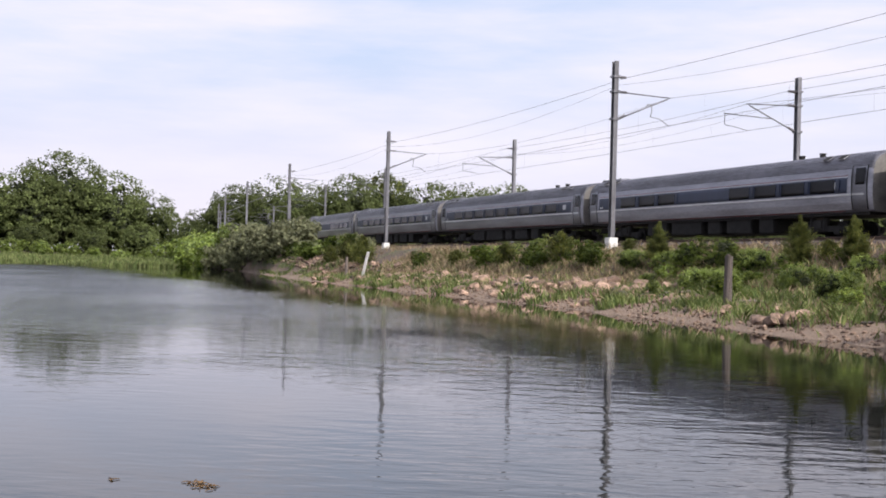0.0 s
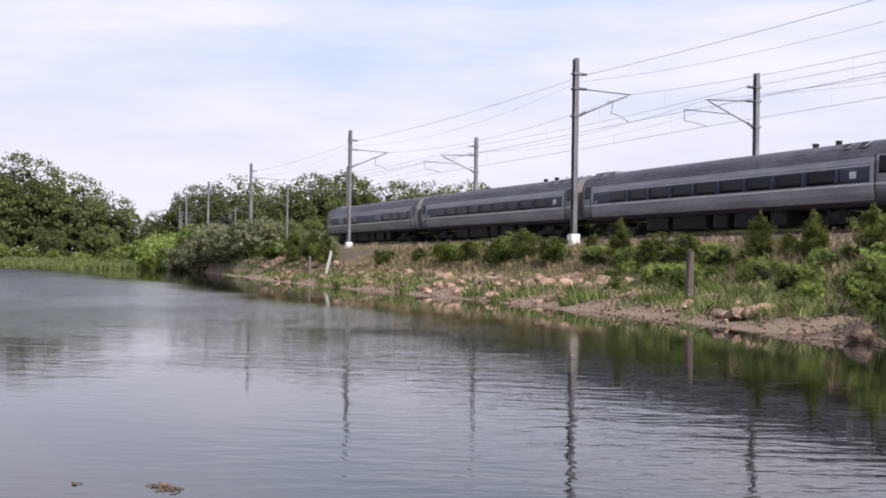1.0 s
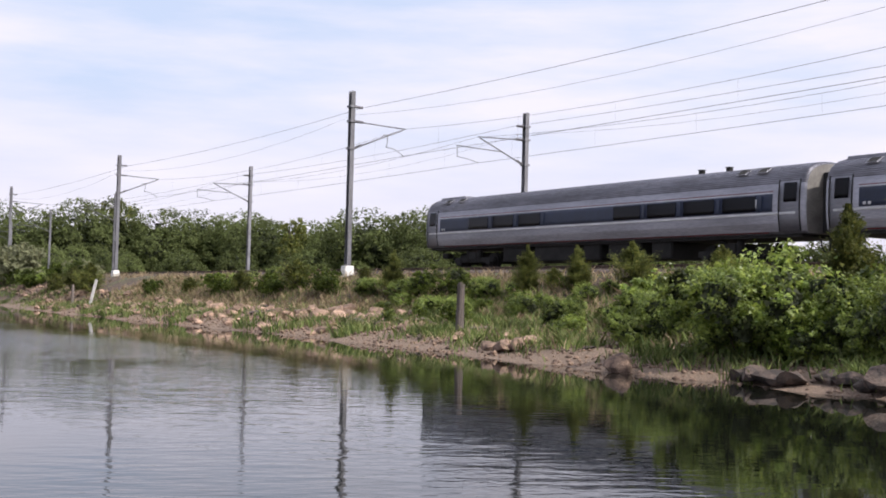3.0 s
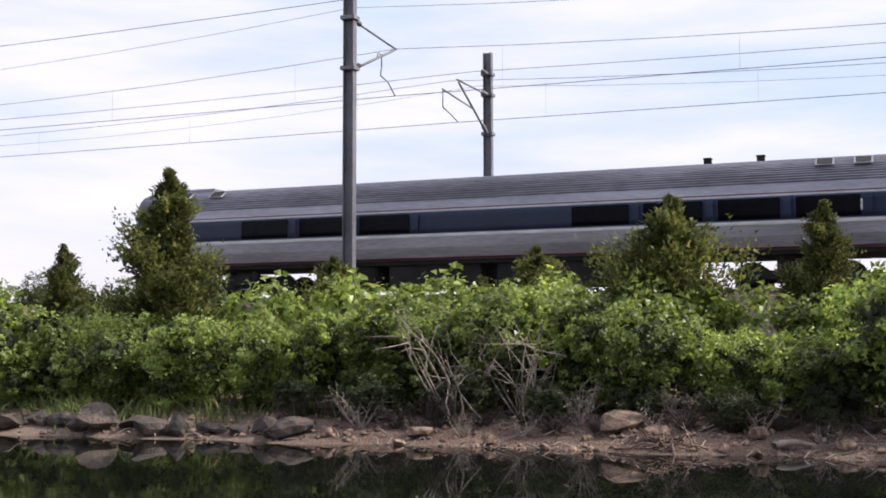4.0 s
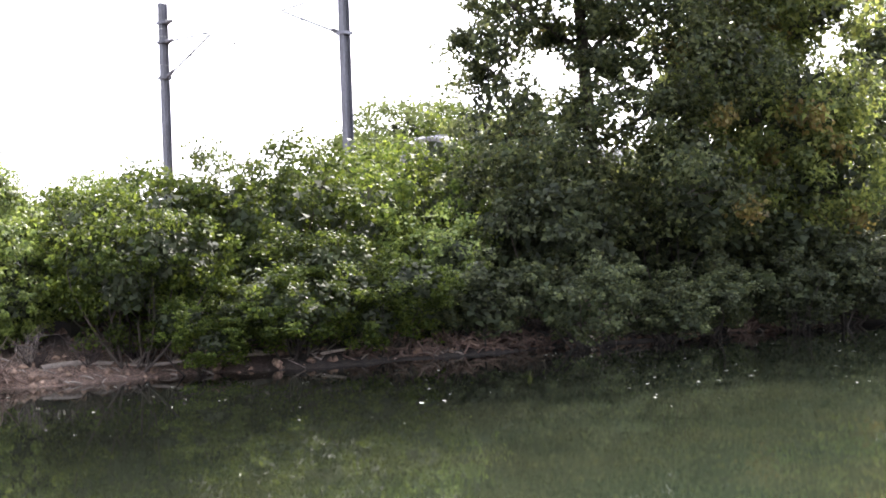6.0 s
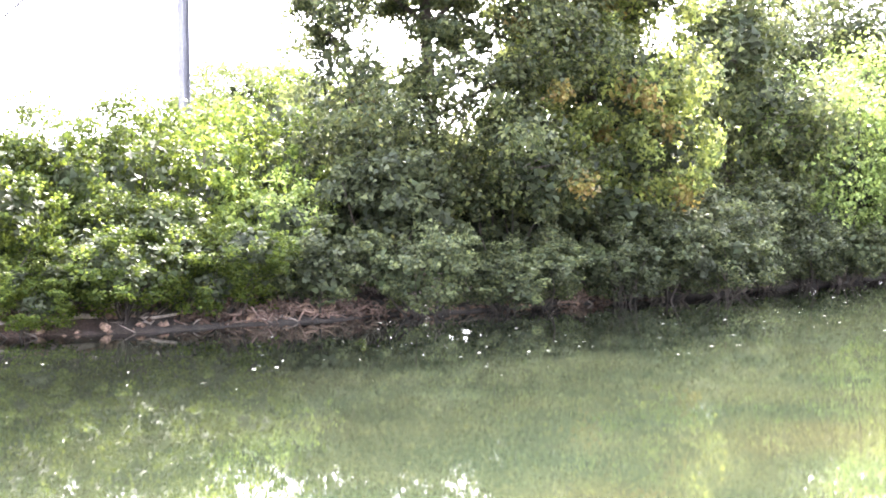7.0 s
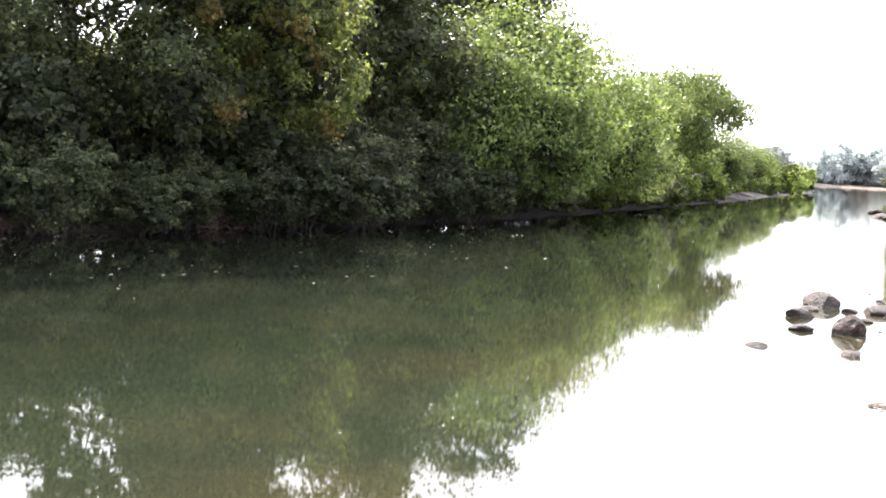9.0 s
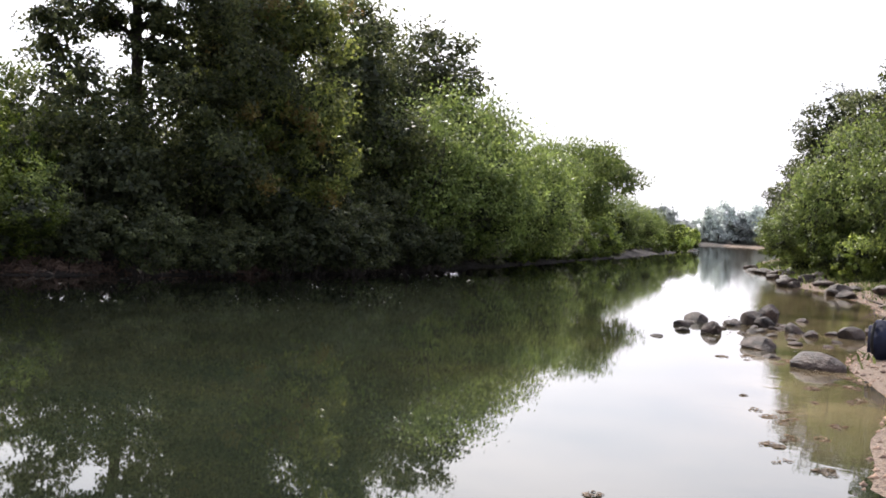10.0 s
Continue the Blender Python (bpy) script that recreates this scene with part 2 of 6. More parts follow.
# one dull tone for the car ends, set between sunlit gleam and shade
M_END = mat("end panel toned for sun gleam and shade", (0.17, 0.16, 0.15), 0.6, 0.0, 0.25, 2.0, 14.0, 0.1)
M_BAG = mat("navy nylon", (0.012, 0.018, 0.05), 0.7, 0.0, 0.3, 6.0, 60.0, 0.4)
M_STRAP = mat("black webbing", (0.015, 0.015, 0.017), 0.8, 0.0, 0.2, 10.0, 80.0, 0.2)


def ground_mat():
    """Pink gravel near the water, brown earth and low grass further up, broken by noise."""
    m = bpy.data.materials.new("bank earth and gravel")
    m.use_nodes = True
    nt = m.node_tree
    bs = nt.nodes["Principled BSDF"]
    ge = nt.nodes.new("ShaderNodeNewGeometry")
    se = nt.nodes.new("ShaderNodeSeparateXYZ")
    nt.links.new(ge.outputs["Position"], se.inputs["Vector"])

    def noise_of(scale, detail=5):
        n = nt.nodes.new("ShaderNodeTexNoise")
        n.inputs["Scale"].default_value, n.inputs["Detail"].default_value = scale, detail
        nt.links.new(ge.outputs["Position"], n.inputs["Vector"])
        return n

    def ramp(n, a, b):
        r = nt.nodes.new("ShaderNodeMapRange")
        r.inputs["From Min"].default_value, r.inputs["From Max"].default_value = a, b
        nt.links.new(n, r.inputs["Value"])
        return r.outputs["Result"]

    def blend(f, a, b):
        x = nt.nodes.new("ShaderNodeMix")
        x.data_type = "RGBA"
        nt.links.new(f, x.inputs["Factor"])
        for key, v in (("A", a), ("B", b)):
            if isinstance(v, tuple):
                x.inputs[key].default_value = (*v, 1)
            else:
                nt.links.new(v, x.inputs[key])
        return x.outputs["Result"]

    n1, n2, n3 = noise_of(0.45), noise_of(9.0), noise_of(38.0, 3)
    gravel = blend(ramp(n3.outputs["Fac"], 0.38, 0.62), (0.075, 0.052, 0.038), (0.25, 0.18, 0.13))
    earth = blend(ramp(n2.outputs["Fac"], 0.35, 0.65), (0.045, 0.032, 0.024), (0.12, 0.082, 0.06))
    grass = blend(ramp(n2.outputs["Fac"], 0.35, 0.65), (0.04, 0.058, 0.02), (0.115, 0.115, 0.05))
    upper = blend(ramp(n1.outputs["Fac"], 0.50, 0.62), earth, grass)
    add = nt.nodes.new("ShaderNodeMath")
    add.operation = "MULTIPLY_ADD"
    nt.links.new(n1.outputs["Fac"], add.inputs[0])
    add.inputs[1].default_value = 1.1
    nt.links.new(se.outputs["Z"], add.inputs[2])
    final = blend(ramp(add.outputs["Value"], 0.95, 1.5), gravel, upper)
    litter = blend(ramp(n3.outputs["Fac"], 0.42, 0.66), (0.05, 0.031, 0.023), (0.225, 0.145, 0.105))
    ragged_x = nt.nodes.new("ShaderNodeMath")
    ragged_x.operation = "MULTIPLY_ADD"
    nt.links.new(n1.outputs["Fac"], ragged_x.inputs[0])
    ragged_x.inputs[1].default_value = 6.0
    nt.links.new(se.outputs["X"], ragged_x.inputs[2])
    own = nt.nodes.new("ShaderNodeMath")
    own.operation = "MULTIPLY"
    nt.links.new(ramp(ragged_x.outputs["Value"], -11.0, -5.0), own.inputs[0])
    nt.links.new(ramp(se.outputs["Y"], 2.0, 4.0), own.inputs[1])
    # litter darkened higher up, painting in the shade below the shrubs
    litter = blend(ramp(se.outputs["Z"], 0.22, 0.5), litter, (0.032, 0.025, 0.018))
    final = blend(own.outputs["Value"], final, litter)
    # shade of the bank trees, painted as a dark ground colour
    bank_shade = blend(ramp(n2.outputs["Fac"], 0.35, 0.65), (0.016, 0.013, 0.011), (0.050, 0.038, 0.030))
    shade_zone = nt.nodes.new("ShaderNodeMath")
    shade_zone.operation = "MULTIPLY"
    nt.links.new(ramp(ragged_x.outputs["Value"], 12.0, 14.5), shade_zone.inputs[0])
    nt.links.new(ramp(se.outputs["Y"], 2.0, 4.0), shade_zone.inputs[1])
    final = blend(shade_zone.outputs["Value"], final, bank_shade)
    nt.links.new(final, bs.inputs["Base Color"])
    bs.inputs["Roughness"].default_value = 0.95
    bp = nt.nodes.new("ShaderNodeBump")
    bp.inputs["Strength"].default_value, bp.inputs["Distance"].default_value = 0.8, 0.05
    nt.links.new(n3.outputs["Fac"], bp.inputs["Height"])
    nt.links.new(bp.outputs["Normal"], bs.inputs["Normal"])
    return m


def water_mat():
    """Murky green pond water with patches of small ripples."""
    m = bpy.data.materials.new("murky water")
    m.use_nodes = True
    nt = m.node_tree
    bs = nt.nodes["Principled BSDF"]
    ge = nt.nodes.new("ShaderNodeNewGeometry")

    def noise_of(scale, stretch, turn=0.0, detail=3):
        tn, mp = nt.nodes.new("ShaderNodeMapping"), nt.nodes.new("ShaderNodeMapping")
        tn.inputs["Rotation"].default_value = (0, 0, turn)
        mp.inputs["Scale"].default_value = stretch
        nt.links.new(ge.outputs["Position"], tn.inputs["Vector"])
        nt.links.new(tn.outputs["Vector"], mp.inputs["Vector"])
        n = nt.nodes.new("ShaderNodeTexNoise")
        n.inputs["Scale"].default_value, n.inputs["Detail"].default_value = scale, detail
        nt.links.new(mp.outputs["Vector"], n.inputs["Vector"])
        return n.outputs["Fac"]

    bed = noise_of(0.9, (1, 1, 1), 0, 6)
    mx = nt.nodes.new("ShaderNodeMix")
    mx.data_type = "RGBA"
    rp = nt.nodes.new("ShaderNodeMapRange")
    rp.inputs["From Min"].default_value, rp.inputs["From Max"].default_value = 0.38, 0.66
    nt.links.new(bed, rp.inputs["Value"])
    nt.links.new(rp.outputs["Result"], mx.inputs["Factor"])
    mx.inputs["A"].default_value, mx.inputs["B"].default_value = (0.017, 0.0225, 0.0130, 1), (0.025, 0.0285, 0.0150, 1)
    se = nt.nodes.new("ShaderNodeSeparateXYZ")
    nt.links.new(ge.outputs["Position"], se.inputs["Vector"])

    def span(key, a0, a1, b0, b1):
        r = nt.nodes.new("ShaderNodeMapRange")
        r.inputs["From Min"].default_value, r.inputs["From Max"].default_value = a0, a1
        r.inputs["To Min"].default_value, r.inputs["To Max"].default_value = b0, b1
        nt.links.new(se.outputs[key], r.inputs["Value"])
        return r.outputs["Result"]

    def times(p, q):
        r = nt.nodes.new("ShaderNodeMath")
        r.operation = "MULTIPLY"
        nt.links.new(p, r.inputs[0])
        nt.links.new(q, r.inputs[1])
        return r.outputs["Value"]

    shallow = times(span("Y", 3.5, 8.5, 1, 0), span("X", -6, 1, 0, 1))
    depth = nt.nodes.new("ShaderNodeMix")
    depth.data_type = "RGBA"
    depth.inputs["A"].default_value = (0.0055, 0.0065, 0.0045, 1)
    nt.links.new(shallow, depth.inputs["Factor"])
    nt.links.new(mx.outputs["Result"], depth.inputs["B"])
    silty = times(span("Y", -1.0, 0.1, 1, 0), span("X", 0.5, 3.5, 0, 1))
    silt = nt.nodes.new("ShaderNodeMix")
    silt.data_type = "RGBA"
    silt.inputs["B"].default_value = (0.17, 0.128, 0.075, 1)
    nt.links.new(silty, silt.inputs["Factor"])
    nt.links.new(depth.outputs["Result"], silt.inputs["A"])
    sandy = times(span("Y", 0.8, 3.4, 1, 0), span("X", 1.5, 4.5, 0, 1))
    bar = nt.nodes.new("ShaderNodeMapRange")
    bar.inputs["From Min"].default_value, bar.inputs["From Max"].default_value = 0.40, 0.62
    nt.links.new(noise_of(0.55, (1, 1.4, 1), 0.5, 5), bar.inputs["Value"])
    sand = nt.nodes.new("ShaderNodeMix")
    sand.data_type = "RGBA"
    sand.inputs["B"].default_value = (0.040, 0.034, 0.017, 1)
    nt.links.new(times(sandy, bar.outputs["Result"]), sand.inputs["Factor"])
    nt.links.new(silt.outputs["Result"], sand.inputs["A"])
    nt.links.new(sand.outputs["Result"], bs.inputs["Base Color"])
    bs.inputs["IOR"].default_value = 1.33
    open_water = span("Y", 5, 12, 1, 0)
    patch = nt.nodes.new("ShaderNodeMapRange")
    patch.inputs["From Min"].default_value, patch.inputs["From Max"].default_value = 0.42, 0.62
    patch.inputs["To Min"].default_value, patch.inputs["To Max"].default_value = 0.012, 0.095
    nt.links.new(noise_of(0.07, (1, 1.6, 1), 0.3, 2), patch.inputs["Value"])
    calm = nt.nodes.new("ShaderNodeMapRange")
    calm.inputs["From Min"].default_value, calm.inputs["From Max"].default_value = -15, 1
    calm.inputs["To Min"].default_value, calm.inputs["To Max"].default_value = 1.0, 0.07
    nt.links.new(se.outputs["X"], calm.inputs["Value"])
    far = nt.nodes.new("ShaderNodeMapRange")
    far.inputs["From Min"].default_value, far.inputs["From Max"].default_value = -80, -13
    far.inputs["To Min"].default_value, far.inputs["To Max"].default_value = 75.0, 0.0
    nt.links.new(se.outputs["X"], far.inputs["Value"])
    breeze = nt.nodes.new("ShaderNodeMath")
    nt.links.new(times(times(span("Y", 3.0, 8.0, 2.4, 0.0), span("X", -3.0, -6.0, 0.0, 1.0)), span("X", -22.0, -12.0, 0.0, 1.0)), breeze.inputs[0])
    nt.links.new(calm.outputs["Result"], breeze.inputs[1])
    both = nt.nodes.new("ShaderNodeMath")
    nt.links.new(breeze.outputs["Value"], both.inputs[0])
    nt.links.new(times(far.outputs["Result"], open_water), both.inputs[1])
    st = nt.nodes.new("ShaderNodeMath")
    st.operation = "MULTIPLY"
    nt.links.new(patch.outputs["Result"], st.inputs[0])
    nt.links.new(both.outputs["Value"], st.inputs[1])
    chop = nt.nodes.new("ShaderNodeMath")
    nt.links.new(span("X", 1, 7, 0.015, 0.03), chop.inputs[1])
    nt.links.new(times(span("X", -50, -12, 0.24, 0.0), open_water), chop.inputs[0])
    nt.links.new(chop.outputs["Value"], bs.inputs["Roughness"])
    b1, b2 = nt.nodes.new("ShaderNodeBump"), nt.nodes.new("ShaderNodeBump")
    b1.inputs["Distance"].default_value, b2.inputs["Distance"].default_value = 0.04, 0.05
    nt.links.new(noise_of(3.4, (1.7, 0.6, 1), radians(23)), b1.inputs["Height"])
    nt.links.new(noise_of(1.2, (1.6, 0.6, 1), radians(40)), b2.inputs["Height"])
    lee = times(st.outputs["Value"], span("Y", 4, 13, 1, 0.3))
    lap = nt.nodes.new("ShaderNodeMath")
    lap.operation = "MULTIPLY_ADD"
    lap.inputs[1].default_value = 0.05
    nt.links.new(silty, lap.inputs[0])
    nt.links.new(lee, lap.inputs[2])
    nt.links.new(lap.outputs["Value"], b1.inputs["Strength"])
    nt.links.new(lap.outputs["Value"], b2.inputs["Strength"])
    nt.links.new(b1.outputs["Normal"], b2.inputs["Normal"])
    nt.links.new(b2.outputs["Normal"], bs.inputs["Normal"])
    return m


M_GROUND, M_WATER = ground_mat(), water_mat()


# ---- mesh helpers ----
def mesh_np(name, verts, faces, material, smooth=False):
    """A mesh from arrays; faces all have the same number of corners."""
    verts, faces = np.asarray(verts, np.float32), np.asarray(faces, np.int32)
    me = bpy.data.meshes.new(name)
    k = faces.shape[1]
    me.vertices.add(len(verts))
    me.vertices.foreach_set("co", verts.ravel())
    me.loops.add(faces.size)
    me.loops.foreach_set("vertex_index", faces.ravel())
    me.polygons.add(len(faces))
    me.polygons.foreach_set("loop_start", np.arange(0, faces.size, k, dtype=np.int32))
    if smooth:
        me.polygons.foreach_set("use_smooth", np.ones(len(faces), bool))
    me.materials.append(material)
    me.update(calc_edges=True)
    return me


def from_bm(name, bm, material, smooth=False):
    me = bpy.data.meshes.new(name)
    bmesh.ops.recalc_face_normals(bm, faces=bm.faces)
    for f in bm.faces:
        f.smooth = smooth
    bm.to_mesh(me)
    bm.free()
    me.materials.append(material)
    return me


def part(name, data, parent=None, label="", m=None):
    ob = new(name, data)
    ob.parent = parent
    if m is not None:
        ob.matrix_basis = m
    return tagged(ob, label) if label else ob


def thing(name, label, category, group="", m=None, data=None, kind=""):
    ob = new(name, data)
    if m is not None:
        ob.matrix_basis = m
    return tagged(ob, label, category, group, kind)


def box(bm, x0, x1, y0, y1, z0, z1, bevel=0.0):
    r = bmesh.ops.create_cube(bm, size=1.0, matrix=Matrix.Translation(((x0 + x1) / 2, (y0 + y1) / 2, (z0 + z1) / 2)) @ Matrix.Diagonal((x1 - x0, y1 - y0, z1 - z0, 1)))
    if bevel:
        es = list({e for v in r["verts"] for e in v.link_edges})
        bmesh.ops.bevel(bm, geom=es, offset=bevel, segments=2, affect="EDGES")


def rod(bm, a, b, r0, r1=None, seg=8):
    a, b = Vector(a), Vector(b)
    q = (b - a).to_track_quat("Z", "Y").to_matrix().to_4x4()
    bmesh.ops.create_cone(bm, cap_ends=True, segments=seg, radius1=r0, radius2=r0 if r1 is None else r1, depth=(b - a).length, matrix=Matrix.Translation((a + b) / 2) @ q)


def box_mesh(name, dims, material, bevel=0.0):
    bm = bmesh.new()
    box(bm, *dims, bevel)
    return from_bm(name, bm, material)


def rod_mesh(name, pts, material, r0, r1=None, seg=8):
    bm = bmesh.new()
    n = len(pts) - 1
    r1 = r0 if r1 is None else r1
    for i in range(n):
        rod(bm, pts[i], pts[i + 1], r0 + (r1 - r0) * i / n, r0 + (r1 - r0) * (i + 1) / n, seg)
    return from_bm(name, bm, material, True)


def tube_np(paths, seg=5):
    """Vertices and faces of tapered tubes: each path is a list of (x, y, z, r)."""
    vs, fs, base = [], [], 0
    for path in paths:
        p = np.array(path, float)
        n = len(p)
        d = np.gradient(p[:, :3], axis=0)
        d /= np.linalg.norm(d, axis=1)[:, None] + 1e-9
        ref = np.where(np.abs(d[:, 2:3]) > 0.9, np.array([[1.0, 0, 0]]), np.array([[0, 0, 1.0]]))
        u = np.cross(d, ref)
        u /= np.linalg.norm(u, axis=1)[:, None]
        v = np.cross(d, u)
        a = np.arange(seg) * 2 * np.pi / seg
        ring = p[:, None, :3] + p[:, None, 3:4] * (np.cos(a)[None, :, None] * u[:, None] + np.sin(a)[None, :, None] * v[:, None])
        vs.append(ring.reshape(-1, 3))
        i = np.arange(n - 1)[:, None] * seg
        j = np.arange(seg)[None]
        k = (j + 1) % seg
        fs.append(base + np.stack([i + j, i + k, i + seg + k, i + seg + j], -1).reshape(-1, 4))
        base += n * seg
    return np.concatenate(vs), np.concatenate(fs)


# ---- the lie of the land ----
SHORE = np.array([(-400, 60), (-170, 27), (-130, 24.4), (-95, 21.5), (-74, 19.5), (-56, 18.6), (-45, 18.3), (-35, 18.0), (-28, 17.3),
                  (-18.6, 16.1), (-13, 16), (-5, 16), (0, 15.8), (4.4, 15.3), (7.5, 14), (10.8, 12.6), (14.5, 11.4), (17, 10.5), (20.8, 9.3),
                  (31.8, 8), (61, 7), (120, 5.2), (167, 4.3), (185, 9), (220, 26), (600, 27)])
OWN = np.array([(-400, -120), (-60, -30), (-12, -9), (-4, -4), (-1, -1.9), (0.3, -1.25), (2, -1.5), (5, -1.95), (7.3, -1.75), (9, -1.85), (13, -2.7),
                (20, -3.6), (26, -4.0), (32, -3.4), (36, -2.7), (50, -2.2), (64, -1.6), (90, -2.6), (140, -6), (250, -14), (600, -80)])
RAIL_Z, TRACK_FAR, TRACK_NEAR, MAST_NEAR, MAST_FAR = 2.83, 35.06, 30.7, 27.67, 38.05


def bend(x):
    """Sideways drift of the line where it curves away in the distance."""
    u = np.maximum(0.0, -(np.asarray(x, float) + 95))
    return np.where(u < 260, 0.00063 * u * u, 0.00063 * 260 ** 2 + 2 * 0.00063 * 260 * (u - 260))


def rise(s, pts):
    return np.interp(s, [p[0] for p in pts], [p[1] for p in pts])


def height(x, y):
    """Ground height over the water level."""
    x, y = np.asarray(x, float), np.asarray(y, float)
    wob = 0.5 * np.sin(x * 0.9) * np.sin(x * 0.37 + 1) + 0.25 * np.sin(x * 2.3 + 2)
    s = y - np.interp(x, SHORE[:, 0], SHORE[:, 1]) + wob * 0.5
    far = rise(s, [(-40, -1.2), (-4, -0.5), (0, 0.0), (0.5, 0.10), (1.2, 0.26), (2.5, 0.42), (5, 0.8), (9, 1.25), (16, 1.5), (400, 1.9)])
    v = y - bend(x)
    bed = rise(v, [(20, -1.0), (23.5, 0.9), (25.2, 1.6), (26.6, 2.25), (28.3, 2.5), (37.4, 2.5), (39.5, 2.2), (43, 1.3), (60, 0.9), (300, 0.6)])
    bed = np.where(s > 1.0, bed, -2)
    left = rise(-(x + 150 + 0.25 * np.minimum(y, 30) + wob), [(-60, -1.2), (-4, -0.4), (0, 0), (3, 0.35), (12, 0.8), (40, 1.8), (400, 3)])
    left = np.where(y < 60, left, -2)
    own = rise(np.interp(x, OWN[:, 0], OWN[:, 1]) - y + wob * 0.18, [(-30, -1.2), (-4, -0.4), (0, 0), (0.6, 0.07), (2, 0.26), (5, 0.7), (12, 1.4), (300, 3)])
    east = rise(x - 460 - 0.2 * y, [(-60, -1.2), (-5, -0.4), (0, 0), (4, 0.5), (40, 2), (800, 6)])
    h = np.maximum.reduce([far, bed, left, own, east])
    rough = 0.05 * np.sin(x * 1.9 + y * 1.3) * np.sin(y * 2.1 - x * 0.7) + 0.03 * np.sin(x * 5.3 - y * 3.1) * np.sin(y * 4.7 + 1.3 * x)
    return h + np.where(h > 0.05, rough, 0)


def gz(x, y):
    return float(height(x, y))


def axis_steps(spans):
    out = []
    for a, b, st in spans:
        out += list(np.arange(a, b, st))
    return np.array(out + [spans[-1][1]])


gx = axis_steps([(-2600, -400, 200), (-400, -180, 10), (-180, -80, 2.0), (-80, -22, 0.7), (-22, 24, 0.4), (24, 70, 0.6), (70, 200, 3), (200, 520, 12), (520, 2600, 200)])
gy = axis_steps([(-2600, -300, 200), (-300, -40, 12), (-40, -8, 1.6), (-8, 0, 0.25), (0, 3, 1.0), (3, 8, 0.5), (8, 28, 0.35), (28, 45, 0.8), (45, 140, 6), (140, 400, 25), (400, 2600, 200)])
GX, GY = np.meshgrid(gx, gy, indexing="ij")
gv = np.stack([GX, GY, height(GX, GY)], -1).reshape(-1, 3)
ni, nj = len(gx), len(gy)
ii, jj = np.meshgrid(np.arange(ni - 1), np.arange(nj - 1), indexing="ij")
gf = np.stack([ii * nj + jj, (ii + 1) * nj + jj, (ii + 1) * nj + jj + 1, ii * nj + jj + 1], -1).reshape(-1, 4)
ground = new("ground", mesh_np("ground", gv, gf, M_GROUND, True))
tagged(ground, "sloping bank of pink gravel, brown earth and rough grass", "ground", kind="structure")
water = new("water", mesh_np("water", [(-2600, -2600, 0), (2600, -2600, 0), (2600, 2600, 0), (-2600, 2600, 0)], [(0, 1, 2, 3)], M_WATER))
tagged(water, "calm murky green inlet water with small ripples", "water", kind="structure")


# ---- railway line ----
def along(x, y, z):
    return (x, y + float(bend(x)), z)


LINE_X = np.concatenate([np.arange(-420, -95, 6.0), np.arange(-95, 141, 20.0), [220.0]])


def ribbon(name, profile, y0, z0, material):
    """A profile (dy, dz) swept along the line."""
    k = len(profile)
    vs = [(x, y0 + float(bend(x)) + dy, z0 + dz) for x in LINE_X for dy, dz in profile]
    fs = [(i * k + j, (i + 1) * k + j, (i + 1) * k + j + 1, i * k + j + 1) for i in range(len(LINE_X) - 1) for j in range(k - 1)]
    return mesh_np(name, vs, fs, material)


RAIL_PROFILE = [(-0.07, -0.17), (-0.07, -0.15), (-0.012, -0.13), (-0.012, -0.05), (-0.037, -0.035), (-0.037, 0), (0.037, 0), (0.037, -0.035), (0.012, -0.05), (0.012, -0.13), (0.07, -0.15), (0.07, -0.17)]
for yt in (TRACK_NEAR, TRACK_FAR):
    bed = new("track_bed", ribbon("track_bed", [(-2.3, -0.42), (-1.7, -0.19), (1.7, -0.19), (2.16, -0.42)], yt, RAIL_Z, M_BALLAST))
    tagged(bed, "brown crushed stone ballast under the track", "ballast", kind="structure")
    for s in (-0.755, 0.755):
        rl = new("rail", ribbon("rail", RAIL_PROFILE, yt + s, RAIL_Z, M_RAIL))
        tagged(rl, "rusty steel rail on concrete sleepers", "rail", kind="structure")
    xs = np.arange(-200, 80, 0.61)
    cube = np.array([(a, b, c) for a in (-0.13, 0.13) for b in (-1.25, 1.25) for c in (-0.2, -0.165)])
    vs = (cube[None] + np.stack([xs, yt + bend(xs), np.full_like(xs, RAIL_Z)], -1)[:, None]).reshape(-1, 3)
    quad = np.array([(0, 1, 3, 2), (4, 6, 7, 5), (0, 4, 5, 1), (2, 3, 7, 6), (1, 5, 7, 3), (0, 2, 6, 4)])
    fs = (quad[None] + 8 * np.arange(len(xs))[:, None, None]).reshape(-1, 4)
    tagged(new("sleepers", mesh_np("sleepers", vs, fs, M_TIE)), "row of concrete sleepers bedded in ballast", "sleepers", kind="stuff")


# ---- overhead line ----
Z_TOP, Z_UP, Z_LO, Z_FOOT = 11.42, 9.95, 8.62, 2.75
Z_MSG, Z_CON = 9.85, 8.5


def mast_meshes():
    bm = bmesh.new()
    for sx in (-0.13, 0.13):
        box(bm, sx - 0.014, sx + 0.014, -0.11, 0.11, 0, Z_TOP - Z_FOOT)
    box(bm, -0.13, 0.13, -0.008, 0.008, 0, Z_TOP - Z_FOOT)
    post = from_bm("mast_post", bm, M_MAST)
    bm = bmesh.new()
    box(bm, -0.24, 0.24, -0.24, 0.24, 0.0, 0.75, 0.03)
    foot = from_bm("footing", bm, M_CONC)
    bm = bmesh.new()
    box(bm, -0.2, 0.2, -0.17, 0.17, -0.05, 0.05)
    clamp = from_bm("clamp", bm, M_MAST)
    return post, foot, clamp


